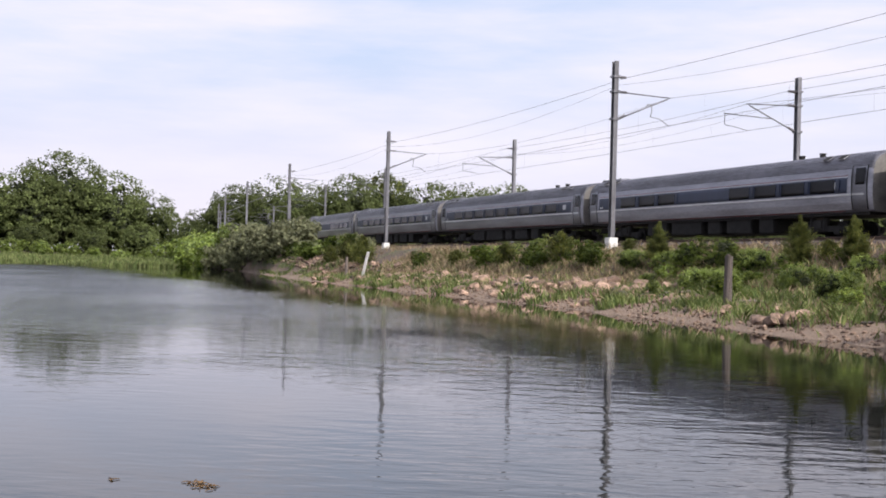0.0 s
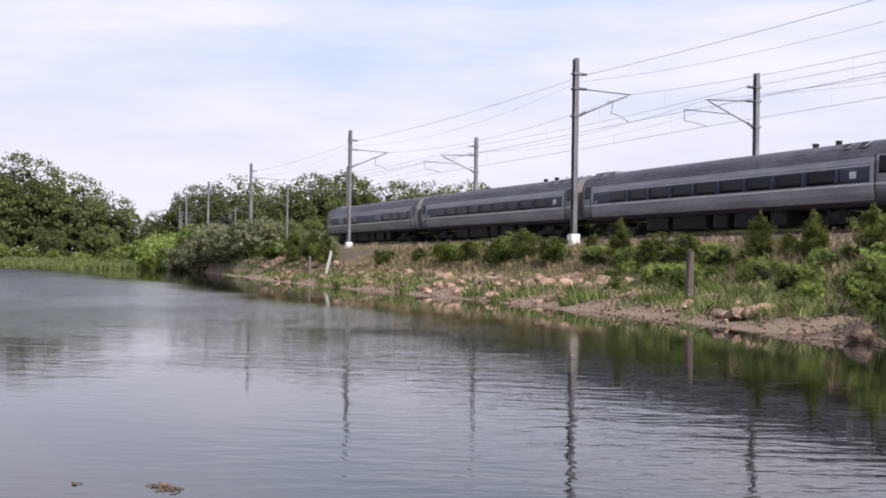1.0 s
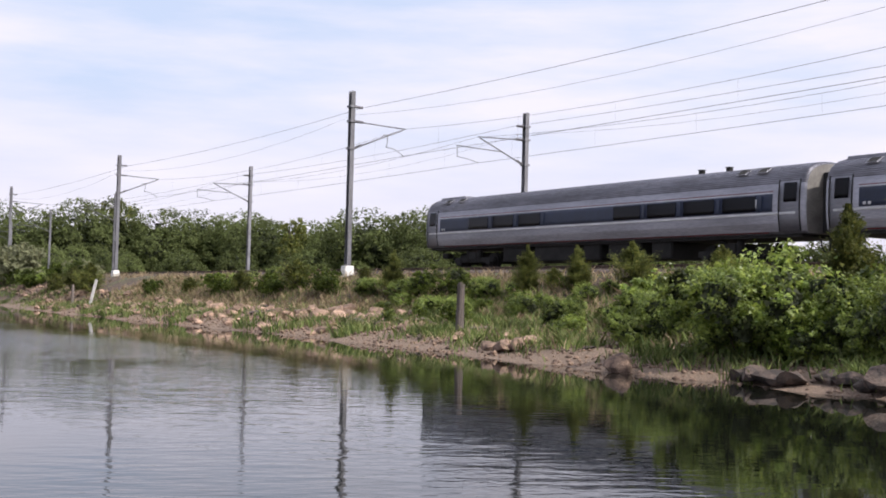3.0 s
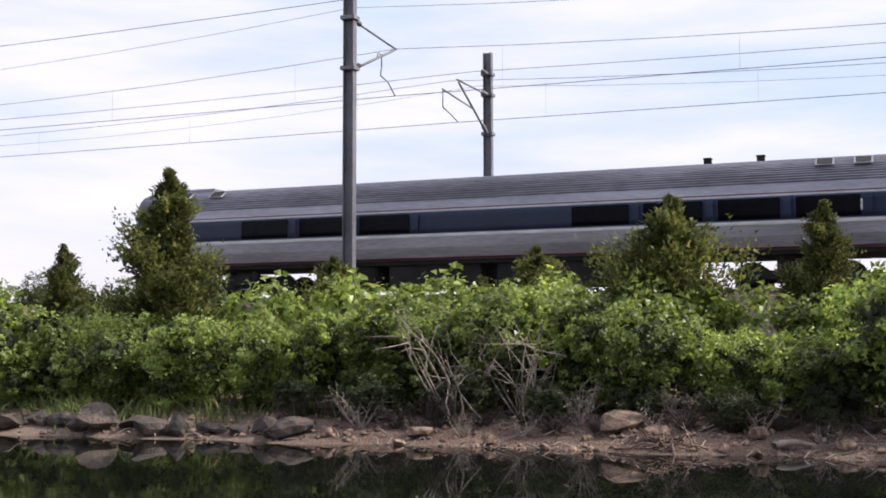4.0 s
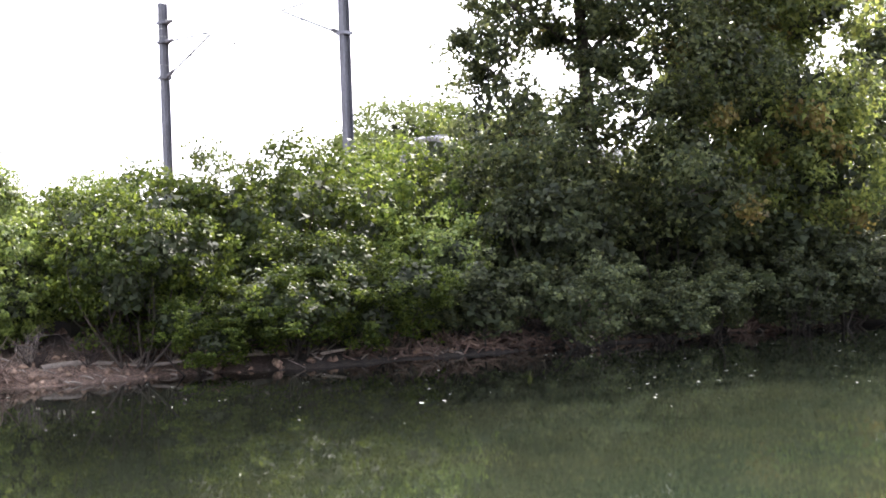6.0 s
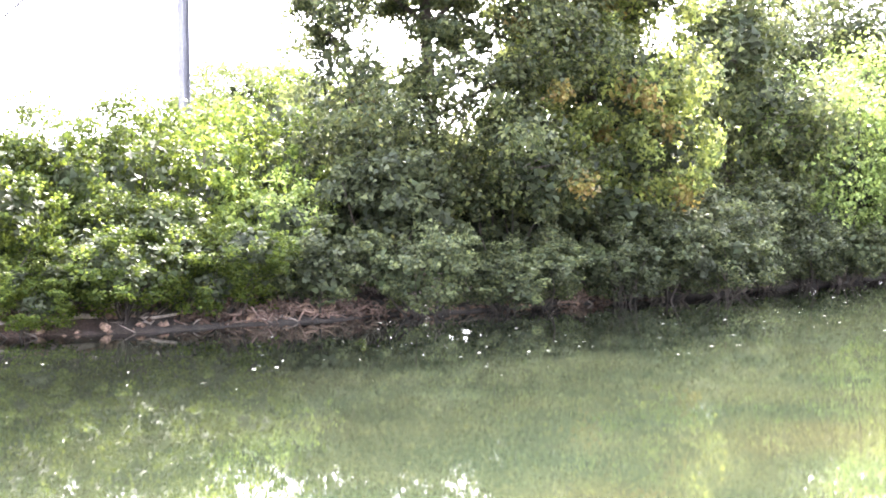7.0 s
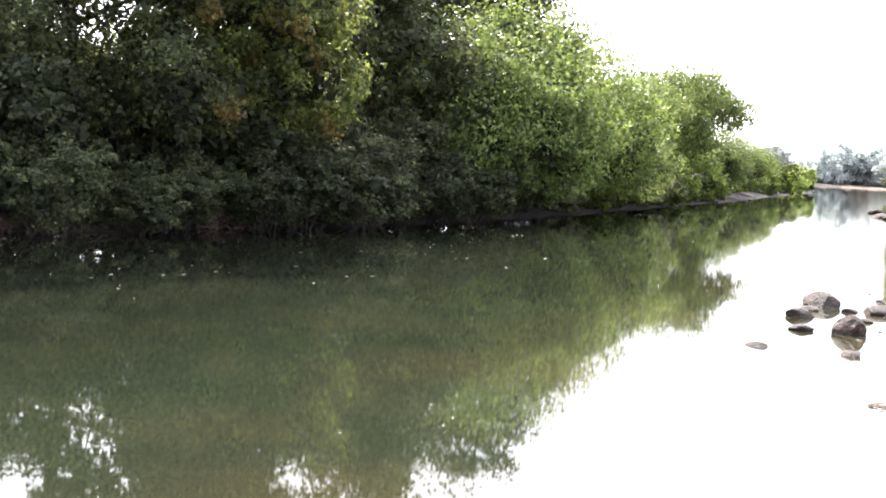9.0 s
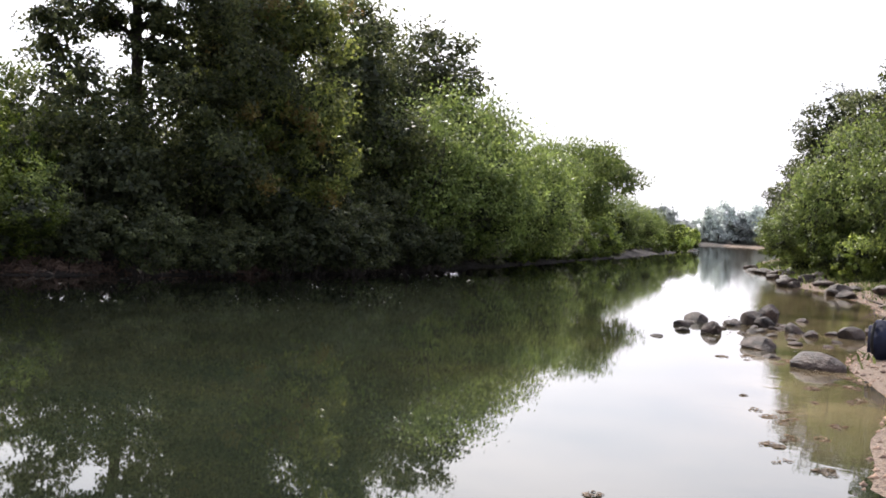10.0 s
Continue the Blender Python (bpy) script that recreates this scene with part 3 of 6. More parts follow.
POST, FOOT, CLAMP = mast_meshes()
reach = TRACK_NEAR - MAST_NEAR
ARM_TOP = rod_mesh("upper_arm", [(0, 0.15, 0), (0, reach + 0.05, -0.1)], M_MAST, 0.03)
ARM_LOW = rod_mesh("lower_arm", [(0, 0.15, 0), (0, reach - 0.1, Z_UP - Z_LO - 0.16)], M_MAST, 0.035)
# near masts pull the wire from a short hanger; far masts push it from a longer tube
ARM_REG = rod_mesh("registration_arm", [(0, 1.98, 0.24), (0, 2.5, 0.16), (0, 2.98, -0.12)], M_MAST, 0.018)
ARM_DROP = rod_mesh("steady_arm", [(0, 1.75, 0.68), (0, 1.8, 0.82), (0, 2.05, 0.84), (0, 2.05, 0.5), (0, 1.98, 0.22)], M_MAST, 0.02)
FAR_REG = rod_mesh("registration_arm", [(0, 1.5, 0.58), (0, 4.4, 0.66)], M_MAST, 0.026)
FAR_DROP = rod_mesh("steady_arm", [(0, 4.35, 0.66), (0, 4.35, 0.1), (0, 3.7, 0.02), (0, 3.0, -0.12)], M_MAST, 0.018)


def insulator_mesh():
    """A ribbed rod in one turned piece."""
    prof = [(0, 0, 0, 0.002), (0, 0.004, 0, 0.03)]
    for i in range(6):
        y = 0.06 + i * 0.075
        prof += [(0, y, 0, 0.03), (0, y + 0.006, 0, 0.075), (0, y + 0.028, 0, 0.06), (0, y + 0.034, 0, 0.03)]
    v, f = tube_np([prof + [(0, 0.496, 0, 0.03), (0, 0.5, 0, 0.002)]], 10)
    return mesh_np("insulator", v, f, M_INS, True)


INSUL = insulator_mesh()


def mast(x, near):
    """A steel catenary mast with its bracket; the arm points over its own track."""
    y = MAST_NEAR if near else MAST_FAR
    t = thing("catenary_mast", "tall grey steel mast on a white concrete footing beside the track" if near else "tall grey steel mast beyond the tracks with a bracket arm",
              "catenary mast", "masts along the line", pose(*along(x, y, Z_FOOT), 0, 0, 0 if near else 180))
    part("mast_post", POST, t)
    part("footing", FOOT, t, "white painted concrete footing", pose(0, 0, -0.62))
    for z in (Z_UP, Z_LO, Z_TOP - 0.75):
        part("clamp", CLAMP, t, m=pose(0, 0, z - Z_FOOT))
    part("upper_arm", ARM_TOP, t, m=pose(0, 0, Z_UP - Z_FOOT))
    part("lower_arm", ARM_LOW, t, m=pose(0, 0, Z_LO - Z_FOOT))
    part("registration_arm", ARM_REG if near else FAR_REG, t, m=pose(0, 0, Z_LO - Z_FOOT))
    part("steady_arm", ARM_DROP if near else FAR_DROP, t, m=pose(0, 0, Z_LO - Z_FOOT))
    part("insulator", INSUL, t, "ribbed grey insulator", pose(0, 0.15, Z_UP - Z_FOOT))
    part("insulator", INSUL, t, "ribbed grey insulator", pose(0, 0.15, Z_LO - Z_FOOT, 26))
    part("feeder_bracket", INSUL, t, "short ribbed feeder bracket", pose(0, 0.12, Z_TOP - 0.75 - Z_FOOT))


MAST_X = [25.07, -13.03, -51.28, -87.2, -122.5, -154, -189, -223, -258, -292]
for x in MAST_X:
    mast(x, True)
    mast(x + 0.3, False)


def wire(name, y, z, sag, r, label):
    """One wire from mast to mast with its sag."""
    pts = []
    xs = [-325] + MAST_X[::-1] + [63, 101]
    for a, b in zip(xs[:-1], xs[1:]):
        n = 10
        for i in range(n):
            u = i / n
            x = a + (b - a) * u
            pts.append((*along(x, y, z - 4 * sag * u * (1 - u)), r))
    v, f = tube_np([pts], 4)
    return tagged(new(name, mesh_np(name, v, f, M_WIRE, True)), label, "wire", "overhead wires")


for y, s in ((MAST_NEAR, 1), (MAST_FAR, -1)):
    wire("feeder_wire", y + s * 0.62, Z_TOP - 0.75, 0.25, 0.0095, "thin dark feeder wire hung between the masts")
    wire("ground_wire", y + s * 0.16, Z_TOP - 1.15, 0.8, 0.006, "thin dark earth wire hung between the masts")
for y in (TRACK_NEAR, TRACK_FAR):
    top_wire = wire("messenger_wire", y, Z_MSG, 0.62, 0.008, "thin dark messenger wire over the track")
    for a, b in ((-87.2, -51.28), (-51.28, -13.03), (-13.03, 25.07), (25.07, 63.0)):
        for i in range(6):
            u = (i + 0.5) / 6
            foot, head = Z_CON - 0.2 * u * (1 - u), Z_MSG - 2.48 * u * (1 - u)
            v, f = tube_np([[(*along(a + (b - a) * u, y, foot), 0.003), (*along(a + (b - a) * u, y, head), 0.003)]], 3)
            part("dropper", mesh_np("dropper", v, f, M_WIRE), top_wire)
    wire("contact_wire", y, Z_CON, 0.05, 0.010, "thin dark contact wire over the track")


# ---- train ----
CAR_L = 25.15


def side_profile():
    """Half section from the skirt to the roof ridge: (y, z) over the rail, ribbed above the windows."""
    pts = [(1.40, 1.22), (1.50, 1.30), (1.56, 1.60), (1.595, 1.95), (1.60, 2.25), (1.585, 2.6), (1.56, 2.98)]
    base = [(1.56, 2.98), (1.53, 3.12), (1.46, 3.32), (1.35, 3.48), (1.18, 3.62), (0.92, 3.735), (0.6, 3.81), (0.25, 3.85), (0.0, 3.86)]
    b = np.array(base)
    d = np.concatenate([[0], np.cumsum(np.linalg.norm(np.diff(b, axis=0), axis=1))])
    n = 78
    for i in range(1, n + 1):
        s = d[-1] * i / n
        y, z = np.interp(s, d, b[:, 0]), np.interp(s, d, b[:, 1])
        k = 0.034 if i % 3 == 0 else 0.0
        pts.append((max(0.0, y - k * 0.7), z - k * 0.7))
    return pts


def band(y_out, z0, z1):
    """Side surface points between two heights, set out from the shell by y_out."""
    prof = np.array([(1.22, 1.40), (1.30, 1.50), (1.60, 1.56), (1.95, 1.595), (2.25, 1.60), (2.6, 1.585), (2.98, 1.56), (3.12, 1.53), (3.32, 1.46)])
    zs = np.linspace(z0, z1, 5)
    return [(np.interp(z, prof[:, 0], prof[:, 1]) + y_out, z) for z in zs]


def strip_mesh(name, x0, x1, z0, z1, out, material):
    """A thin raised panel that follows the curve of the side at -Y."""
    p, q = band(out, z0, z1), band(-0.01, z0, z1)
    vs, n = [], len(p)
    for x in (x0, x1):
        vs += [(x, -y, z) for y, z in p] + [(x, -y, z) for y, z in q]
    fs = []
    for i in range(n - 1):
        fs.append((i, i + 1, 2 * n + i + 1, 2 * n + i))
    fs.append((n - 1, 2 * n - 1, 4 * n - 1, 3 * n - 1))
    fs.append((0, 2 * n, 3 * n, n))
    for k in (0, 2 * n):
        for i in range(n - 1):
            fs.append((k + i, k + n + i, k + n + i + 1, k + i + 1))
    return mesh_np(name, vs, fs, material)


def shell_mesh():
    half = side_profile()
    ring = [(-y, z) for y, z in half] + [(y, z) for y, z in half[::-1][1:]]
    k = len(ring)
    vs, fs = [], []
    L = CAR_L
    stations = [(0.0, 0.93), (0.05, 0.972), (0.12, 0.99), (0.22, 1.0), (L - 0.22, 1.0), (L - 0.12, 0.99), (L - 0.05, 0.972), (L, 0.93)]
    for x, sc in stations:
        for y, z in ring:
            vs.append((x, y * sc, 1.22 + (z - 1.22) * (0.5 + sc / 2)))
    for i in range(len(stations) - 1):
        for j in range(k - 1):
            fs.append((i * k + j, (i + 1) * k + j, (i + 1) * k + j + 1, i * k + j + 1))
        fs.append((i * k + k - 1, (i + 1) * k + k - 1, (i + 1) * k, i * k))
    me = bpy.data.meshes.new("body_shell")
    n = len(stations) - 1
    me.from_pydata(vs, [], fs + [tuple(range(k)), tuple(n * k + j for j in range(k))[::-1]])
    me.materials.append(M_STEEL)
    me.materials.append(M_ROOF)
    me.materials.append(M_END)
    for p in me.polygons:
        z = sum(vs[v][1 + 1] for v in p.vertices) / len(p.vertices)
        x = sum(vs[v][0] for v in p.vertices) / len(p.vertices)
        p.material_index = 2 if len(p.vertices) > 4 else 1 if z > 2.98 else 0
    return me


def bogie(parent, xc):
    t = part("bogie", None, parent, "grimy dark four-wheel bogie", pose(xc, 0, 0))
    bm = bmesh.new()
    for s in (-1, 1):
        box(bm, -1.75, 1.75, s * 1.02 - 0.09, s * 1.02 + 0.09, 0.42, 0.68, 0.04)
        for x in (-1.3, 1.3):
            box(bm, x - 0.22, x + 0.22, s * 1.03 - 0.14, s * 1.03 + 0.14, 0.3, 0.62, 0.04)
        for x in (-0.45, 0.45):
            rod(bm, (x, s * 1.05, 0.5), (x, s * 1.05, 1.05), 0.14, seg=12)
    box(bm, -0.35, 0.35, -1.2, 1.2, 0.55, 0.95, 0.05)
    part("bogie_frame", from_bm("bogie_frame", bm, M_UNDER), t)
    for x in (-1.3, 1.3):
        bm = bmesh.new()
        for s in (-1, 1):
            rod(bm, (0, s * 0.69, 0), (0, s * 0.82, 0), 0.455, 0.455, 28)
            rod(bm, (0, s * 0.64, 0), (0, s * 0.69, 0), 0.485, 0.485, 28)
        rod(bm, (0, -0.8, 0), (0, 0.8, 0), 0.09, seg=10)
        part("wheelset", from_bm("wheelset", bm, M_UNDER), t, m=pose(x, 0, 0.46))


SHELL = shell_mesh()
WIN_W = 1.66
WIN = strip_mesh("window", 0, WIN_W, 2.06, 2.63, 0.016, M_GLASS)
PILLAR = strip_mesh("window_pillar", 0, 0.2, 2.06, 2.63, 0.021, M_BLUE)
ROOF_HATCH = box_mesh("roof_hatch", (0, 0.5, -0.22, 0.22, 0, 0.03), M_STEEL, 0.012)
HATCH_LID = box_mesh("hatch_grille", (0.05, 0.45, -0.17, 0.17, 0.025, 0.04), M_UNDER)


def vent_mesh():
    bm = bmesh.new()
    box(bm, 0, 0.22, -0.11, 0.11, -0.08, 0.11, 0.03)
    box(bm, -0.02, 0.24, -0.13, 0.13, 0.1, 0.14, 0.015)
    return from_bm("roof_vent", bm, M_UNDER)


VENT = vent_mesh()
BOXES = {k: box_mesh("equipment_box", (0, k, -1.25, 1.25, 0.42, 1.25), M_UNDER, 0.05) for k in (1.2, 2.1, 3.0)}


def passenger_car(windows, last):
    t = thing("passenger_car", "ribbed stainless steel passenger car with blue band" + (", last in train" if last else ""), "train car", "cars of the train")
    part("body_shell", SHELL, t)
    for s in (0, 180):
        m = pose(0, 0, 0) if s == 0 else pose(CAR_L, 0, 0, 0, 0, 180)
        L = CAR_L
        part("blue_band", strip_mesh("blue_band", 1.45, L - 1.45, 2.02, 2.67, 0.006, M_BLUE), t, "dark blue band along the windows", m)
        part("red_stripe", strip_mesh("red_stripe", 1.45, L - 1.45, 2.745, 2.772, 0.006, M_RED), t, "thin red stripe over the windows", m)
        part("white_stripe", strip_mesh("white_stripe", 1.45, L - 1.45, 2.695, 2.72, 0.006, M_WHITE), t, "thin pale stripe over the windows", m)
        part("sill_stripe", strip_mesh("sill_stripe", 0.4, L - 0.4, 1.90, 1.985, 0.008, M_WHITE), t, "pale stripe under the windows", m)
        part("lower_stripe", strip_mesh("lower_stripe", 1.7, L - 1.7, 1.25, 1.285, 0.008, M_RED), t, "thin red stripe along the skirt", m)
        for x in windows:
            w = part("window", WIN, t, "dark tinted window", m @ pose(x, 0, 0))
            part("window_pillar", PILLAR, w, m=pose(WIN_W + 0.1, 0, 0))
        for x0 in (0.24, L - 1.14):
            d = part("door", strip_mesh("door", x0, x0 + 0.9, 1.3, 3.1, 0.012, M_STEEL), t, "ribbed steel vestibule door", m)
            part("door_window", strip_mesh("door_window", x0 + 0.2, x0 + 0.78, 2.34, 3.04, 0.02, M_GLASS), d, "dark rounded door window")
            part("door_jamb", strip_mesh("door_jamb", x0 - 0.05, x0, 1.3, 3.15, 0.022, M_UNDER), d)
            part("door_jamb", strip_mesh("door_jamb", x0 + 0.9, x0 + 0.95, 1.3, 3.15, 0.022, M_UNDER), d)
        for i in range(2):
            part("number_bar", strip_mesh("number_bar", 1.62 + i * 0.2, 1.74 + i * 0.2, 2.08, 2.18, 0.014, M_WHITE), t, "small pale bars in place of a number", m)
        part("emblem", strip_mesh("emblem", L - 2.6, L - 2.2, 2.2, 2.5, 0.014, M_WHITE), t, "small pale emblem on the blue band", m)
    for x in (3.9, L - 3.9):
        bogie(t, x)
    for x, k in ((6.6, 2.1), (9.1, 3.0), (12.6, 1.2), (14.3, 2.1), (17.0, 1.2)):
        part("equipment_box", BOXES[k], t, "dark equipment box under the floor", pose(x, 0, 0))
    part("floor_beam", box_mesh("floor_beam", (0.3, L - 0.3, -1.35, 1.35, 1.1, 1.27), M_UNDER), t)
    for x in (1.55, 2.75, L - 2.4, L - 3.4):
        h = part("roof_hatch", ROOF_HATCH, t, "small square roof hatch", pose(x, -1.25, 3.585, 33, 0, 0))
        part("hatch_grille", HATCH_LID, h)
    for x in (18.6, 20.1):
        part("roof_vent", VENT, t, "small dark roof vent", pose(x, -0.15, 3.9))
    bm = bmesh.new()
    box(bm, 0.25, 2.7, -0.9, 0.9, 3.62, 3.875, 0.1)
    part("roof_fairing", from_bm("roof_fairing", bm, M_ROOF), t, "low raised fairing at the roof end")
    for x0, x1 in ((-0.4, 0.02), (L - 0.02, L + 0.4)):
        bm = bmesh.new()
        box(bm, x0, x1, -0.62, -0.47, 1.25, 3.3, 0.04)
        box(bm, x0, x1, 0.47, 0.62, 1.25, 3.3, 0.04)
        box(bm, x0, x1, -0.62, 0.62, 3.25, 3.42, 0.04)
        part("gangway", from_bm("gangway", bm, M_RUBBER), t, "black rubber gangway frame at the car end")
        part("end_door", box_mesh("end_door", ((x0 + x1) / 2 - 0.05, (x0 + x1) / 2 + 0.05, -0.45, 0.45, 1.3, 3.25), M_STEEL, 0.01), t, "grey end door in the gangway")
        bm = bmesh.new()
        box(bm, x0 - 0.08, x1 + 0.08, -0.16, 0.16, 0.72, 1.0, 0.04)
        part("coupler", from_bm("coupler", bm, M_UNDER), t, "dark steel coupler")
        for y in (-0.7, 0.7):
            xm = -0.25 if x0 < 1 else L + 0.25
            a = np.linspace(0, math.pi, 9)
            hose = [(xm, y + 0.28 * math.cos(k), 0.98 - 0.42 * math.sin(k), 0.03) for k in a]
            v, f = tube_np([hose], 6)
            part("hose", mesh_np("hose", v, f, M_RUBBER, True), t, "drooping black end hose")
    return t


TAIL_WINDOWS = [4.1, 6.18, 8.26, 15.0, 17.08, 19.16, 21.24]
FULL_WINDOWS = [3.3 + 2.08 * i for i in range(9)]
CARS = [passenger_car(TAIL_WINDOWS if i in (0, 3) else FULL_WINDOWS, i == 0) for i in range(5)]


# ---- plants ----
def unit(v):
    return v / (np.linalg.norm(v, axis=-1, keepdims=True) + 1e-9)


def leaves_np(rng, centers, outward, size, aspect=0.55, droop=0.25, corners=4, facing=0.9):
    """Folded four-corner leaves at the centres, facing roughly outward and up."""
    n = len(centers)
    nrm = unit(outward * facing + rng.normal(0, 0.58, (n, 3)) + np.array([0, 0, 0.4]))
    tip = unit(np.cross(nrm, rng.normal(0, 1, (n, 3))) + np.array([0, 0, -droop]))
    side = unit(np.cross(nrm, tip))
    s = size * rng.uniform(0.6, 1.35, (n, 1))
    a = centers - tip * s * 0.5
    b = centers + side * s * aspect * 0.5 + nrm * s * 0.10
    c = centers + tip * s * 0.5
    d = centers - side * s * aspect * 0.5 + nrm * s * 0.10
    if corners == 3:
        v = np.stack([a, b + side * s * aspect * 0.4, c - side * s * 0.3], 1).reshape(-1, 3)
        return v, np.arange(3 * n).reshape(-1, 3)
    v = np.stack([a, b, c, d], 1).reshape(-1, 3)
    return v, np.arange(4 * n).reshape(-1, 4)


def crown_points(rng, blobs, clumps, n, clump_r=0.3, inner=0.55):
    """Points in small clumps that sit on and in the blobs: (x, y, z, rx, ry, rz) each."""
    bl = np.array(blobs, float)
    wt_ = bl[:, 3] * bl[:, 4] + bl[:, 4] * bl[:, 5]
    which = rng.choice(len(bl), clumps, p=wt_ / wt_.sum())
    d = unit(rng.normal(0, 1, (clumps, 3)))
    r = rng.uniform(inner, 1.0, (clumps, 1)) ** 0.6
    cc = bl[which, :3] + d * r * bl[which, 3:]
    cr = bl[which, 3:].min(axis=1, keepdims=True) * clump_r * rng.uniform(0.6, 1.4, (clumps, 1))
    k = rng.integers(0, clumps, n)
    off = unit(rng.normal(0, 1, (n, 3))) * rng.uniform(0.2, 1.0, (n, 1)) ** 0.5 + rng.normal(0, 0.2, (n, 3))
    return cc[k] + off * cr[k] * np.array([1, 1, 0.8]), unit(off + d[k]), cc


def plant(name, label, category, rng, blobs, clumps, n, leaf, material, stems, bark=M_BARK, group="", clump_r=0.3, inner=0.55, aspect=0.55, leaf_name="foliage", stem_name="branchwork", accent=None, corners=4, core=0, floor=0.03, facing=0.7):
    """A woody plant: branches to the clumps and a crown of separate leaves."""
    t = thing(name, label, category, group)
    pts, outw, cc = crown_points(rng, blobs, clumps, n, clump_r, inner)
    low = pts[:, 2] > floor + 0.25 * floor * np.sin(pts[:, 0] * 4 + pts[:, 1] * 3)
    pts, outw = pts[low], outw[low]
    v, f = leaves_np(rng, pts, outw, leaf, aspect, corners=corners, facing=facing)
    part(leaf_name, mesh_np(leaf_name, v, f, material), t)
    # core of larger leaves, coloured dark to paint the shade inside
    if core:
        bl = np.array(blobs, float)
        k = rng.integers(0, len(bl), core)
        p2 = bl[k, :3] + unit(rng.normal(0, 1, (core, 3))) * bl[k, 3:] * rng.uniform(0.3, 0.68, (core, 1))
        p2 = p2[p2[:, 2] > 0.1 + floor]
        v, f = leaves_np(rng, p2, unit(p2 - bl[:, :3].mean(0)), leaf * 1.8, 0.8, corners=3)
        part("inner_foliage", mesh_np("inner_foliage", v, f, M_INNER), t, "inner leaves, dark colour standing for shade")
    if accent:
        mat_, share = accent
        pick = cc[rng.choice(len(cc), max(2, int(len(cc) * share)), replace=False)]
        k = rng.integers(0, len(pick), int(n * share))
        p2 = pick[k] + rng.normal(0, leaf * 1.3, (len(k), 3)) + unit(pick[k] - np.mean(cc, 0)) * leaf * 2
        v, f = leaves_np(rng, p2, unit(p2 - np.mean(cc, 0)), leaf, aspect)
        part("young_leaves", mesh_np("young_leaves", v, f, mat_), t, "russet young leaves")
    paths = []
    trunk_h, trunk_r, forks = stems
    top = np.array([0, 0, trunk_h])
    if trunk_h > 0:
        lean = rng.normal(0, 0.06, 2)
        trunk = [(lean[0] * u * trunk_h + 0.08 * trunk_r * math.sin(5 * u), lean[1] * u * trunk_h, trunk_h * u - 0.15 * (u == 0), trunk_r * (1.25 - 0.5 * u)) for u in np.linspace(0, 1, 6)]
        paths.append(trunk)
        top = np.array(trunk[-1][:3])
    order = rng.choice(len(cc), min(forks, len(cc)), replace=False)
    if trunk_h > 2:
        # limbs rise to the masses of the crown, twigs spread from them to the sprays
        heads = np.array(blobs, float)[:, :3] - np.array([0, 0, 0.35])
        for c in heads:
            at = min(0.96, max(0.2, (c[2] - 0.3 * np.hypot(c[0], c[1]) - 0.5) / trunk_h))
            start = top * at
            mid = start * 0.5 + c * 0.5 + rng.normal(0, 0.14, 3) * np.linalg.norm(c - start) + np.array([0, 0, -0.1])
            paths.append([(*(start * (1 - u) ** 2 + 2 * mid * u * (1 - u) + c * u * u), trunk_r * 0.38 * (1 - 0.7 * u)) for u in np.linspace(0, 1, 7)])
        for c in cc[order]:
            start = heads[np.argmin(np.linalg.norm(heads - c, axis=1))]
            mid = (start + c) / 2 + rng.normal(0, 0.16, 3) * np.linalg.norm(c - start)
            paths.append([(*(start * (1 - u) ** 2 + 2 * mid * u * (1 - u) + c * u * u), trunk_r * 0.11 * (1 - 0.7 * u)) for u in np.linspace(0, 1, 5)])
        order = order[:0]
    for c in cc[order]:
        start = top * rng.uniform(0.55, 1.0) if trunk_h > 0 else np.array([*rng.normal(0, 0.18, 2), -0.1])
        mid = start * 0.5 + c * 0.5 + rng.normal(0, 0.12, 3) * np.linalg.norm(c - start) + np.array([0, 0, -0.05])
        r0 = trunk_r * (0.5 if trunk_h > 0 else 0.8)
        paths.append([(*(start * (1 - u) ** 2 + 2 * mid * u * (1 - u) + c * u * u), r0 * (1 - 0.85 * u)) for u in np.linspace(0, 1, 6)])
    if paths:
        v, f = tube_np(paths, 6)
        part(stem_name, mesh_np(stem_name, v, f, bark, True), t)
    return t


def put(ob, x, y, s=1.0, turn=0.0, tall=1.0, z=None, sink=0.05):
    """A copy of a plant or stone at a place, resting on the ground."""
    h = gz(x, y) if z is None else z
    return copy_thing(ob, pose(x, y, h - sink, 0, 0, turn) @ Matrix.Diagonal((s, s, s * tall, 1)))


def retire(obs):
    """Removes the pattern plants once their copies stand."""
    for ob in obs:
        for o in list(ob.children_recursive) + [ob]:
            bpy.data.objects.remove(o)


R = np.random.default_rng(7)


def shrub_blobs(rng, w, h, k):
    out = [(0, 0, h * 0.5, w * 0.42, w * 0.42, h * 0.5)]
    for _ in range(k):
        a, q = rng.uniform(0, 2 * math.pi), rng.uniform(0.25, 0.5) * w
        hh = h * rng.uniform(0.55, 0.98)
        rr = w * rng.uniform(0.18, 0.3)
        out.append((q * math.cos(a), q * math.sin(a), max(rr * 0.7, hh - rr), rr, rr, rr * rng.uniform(0.8, 1.2)))
    return out


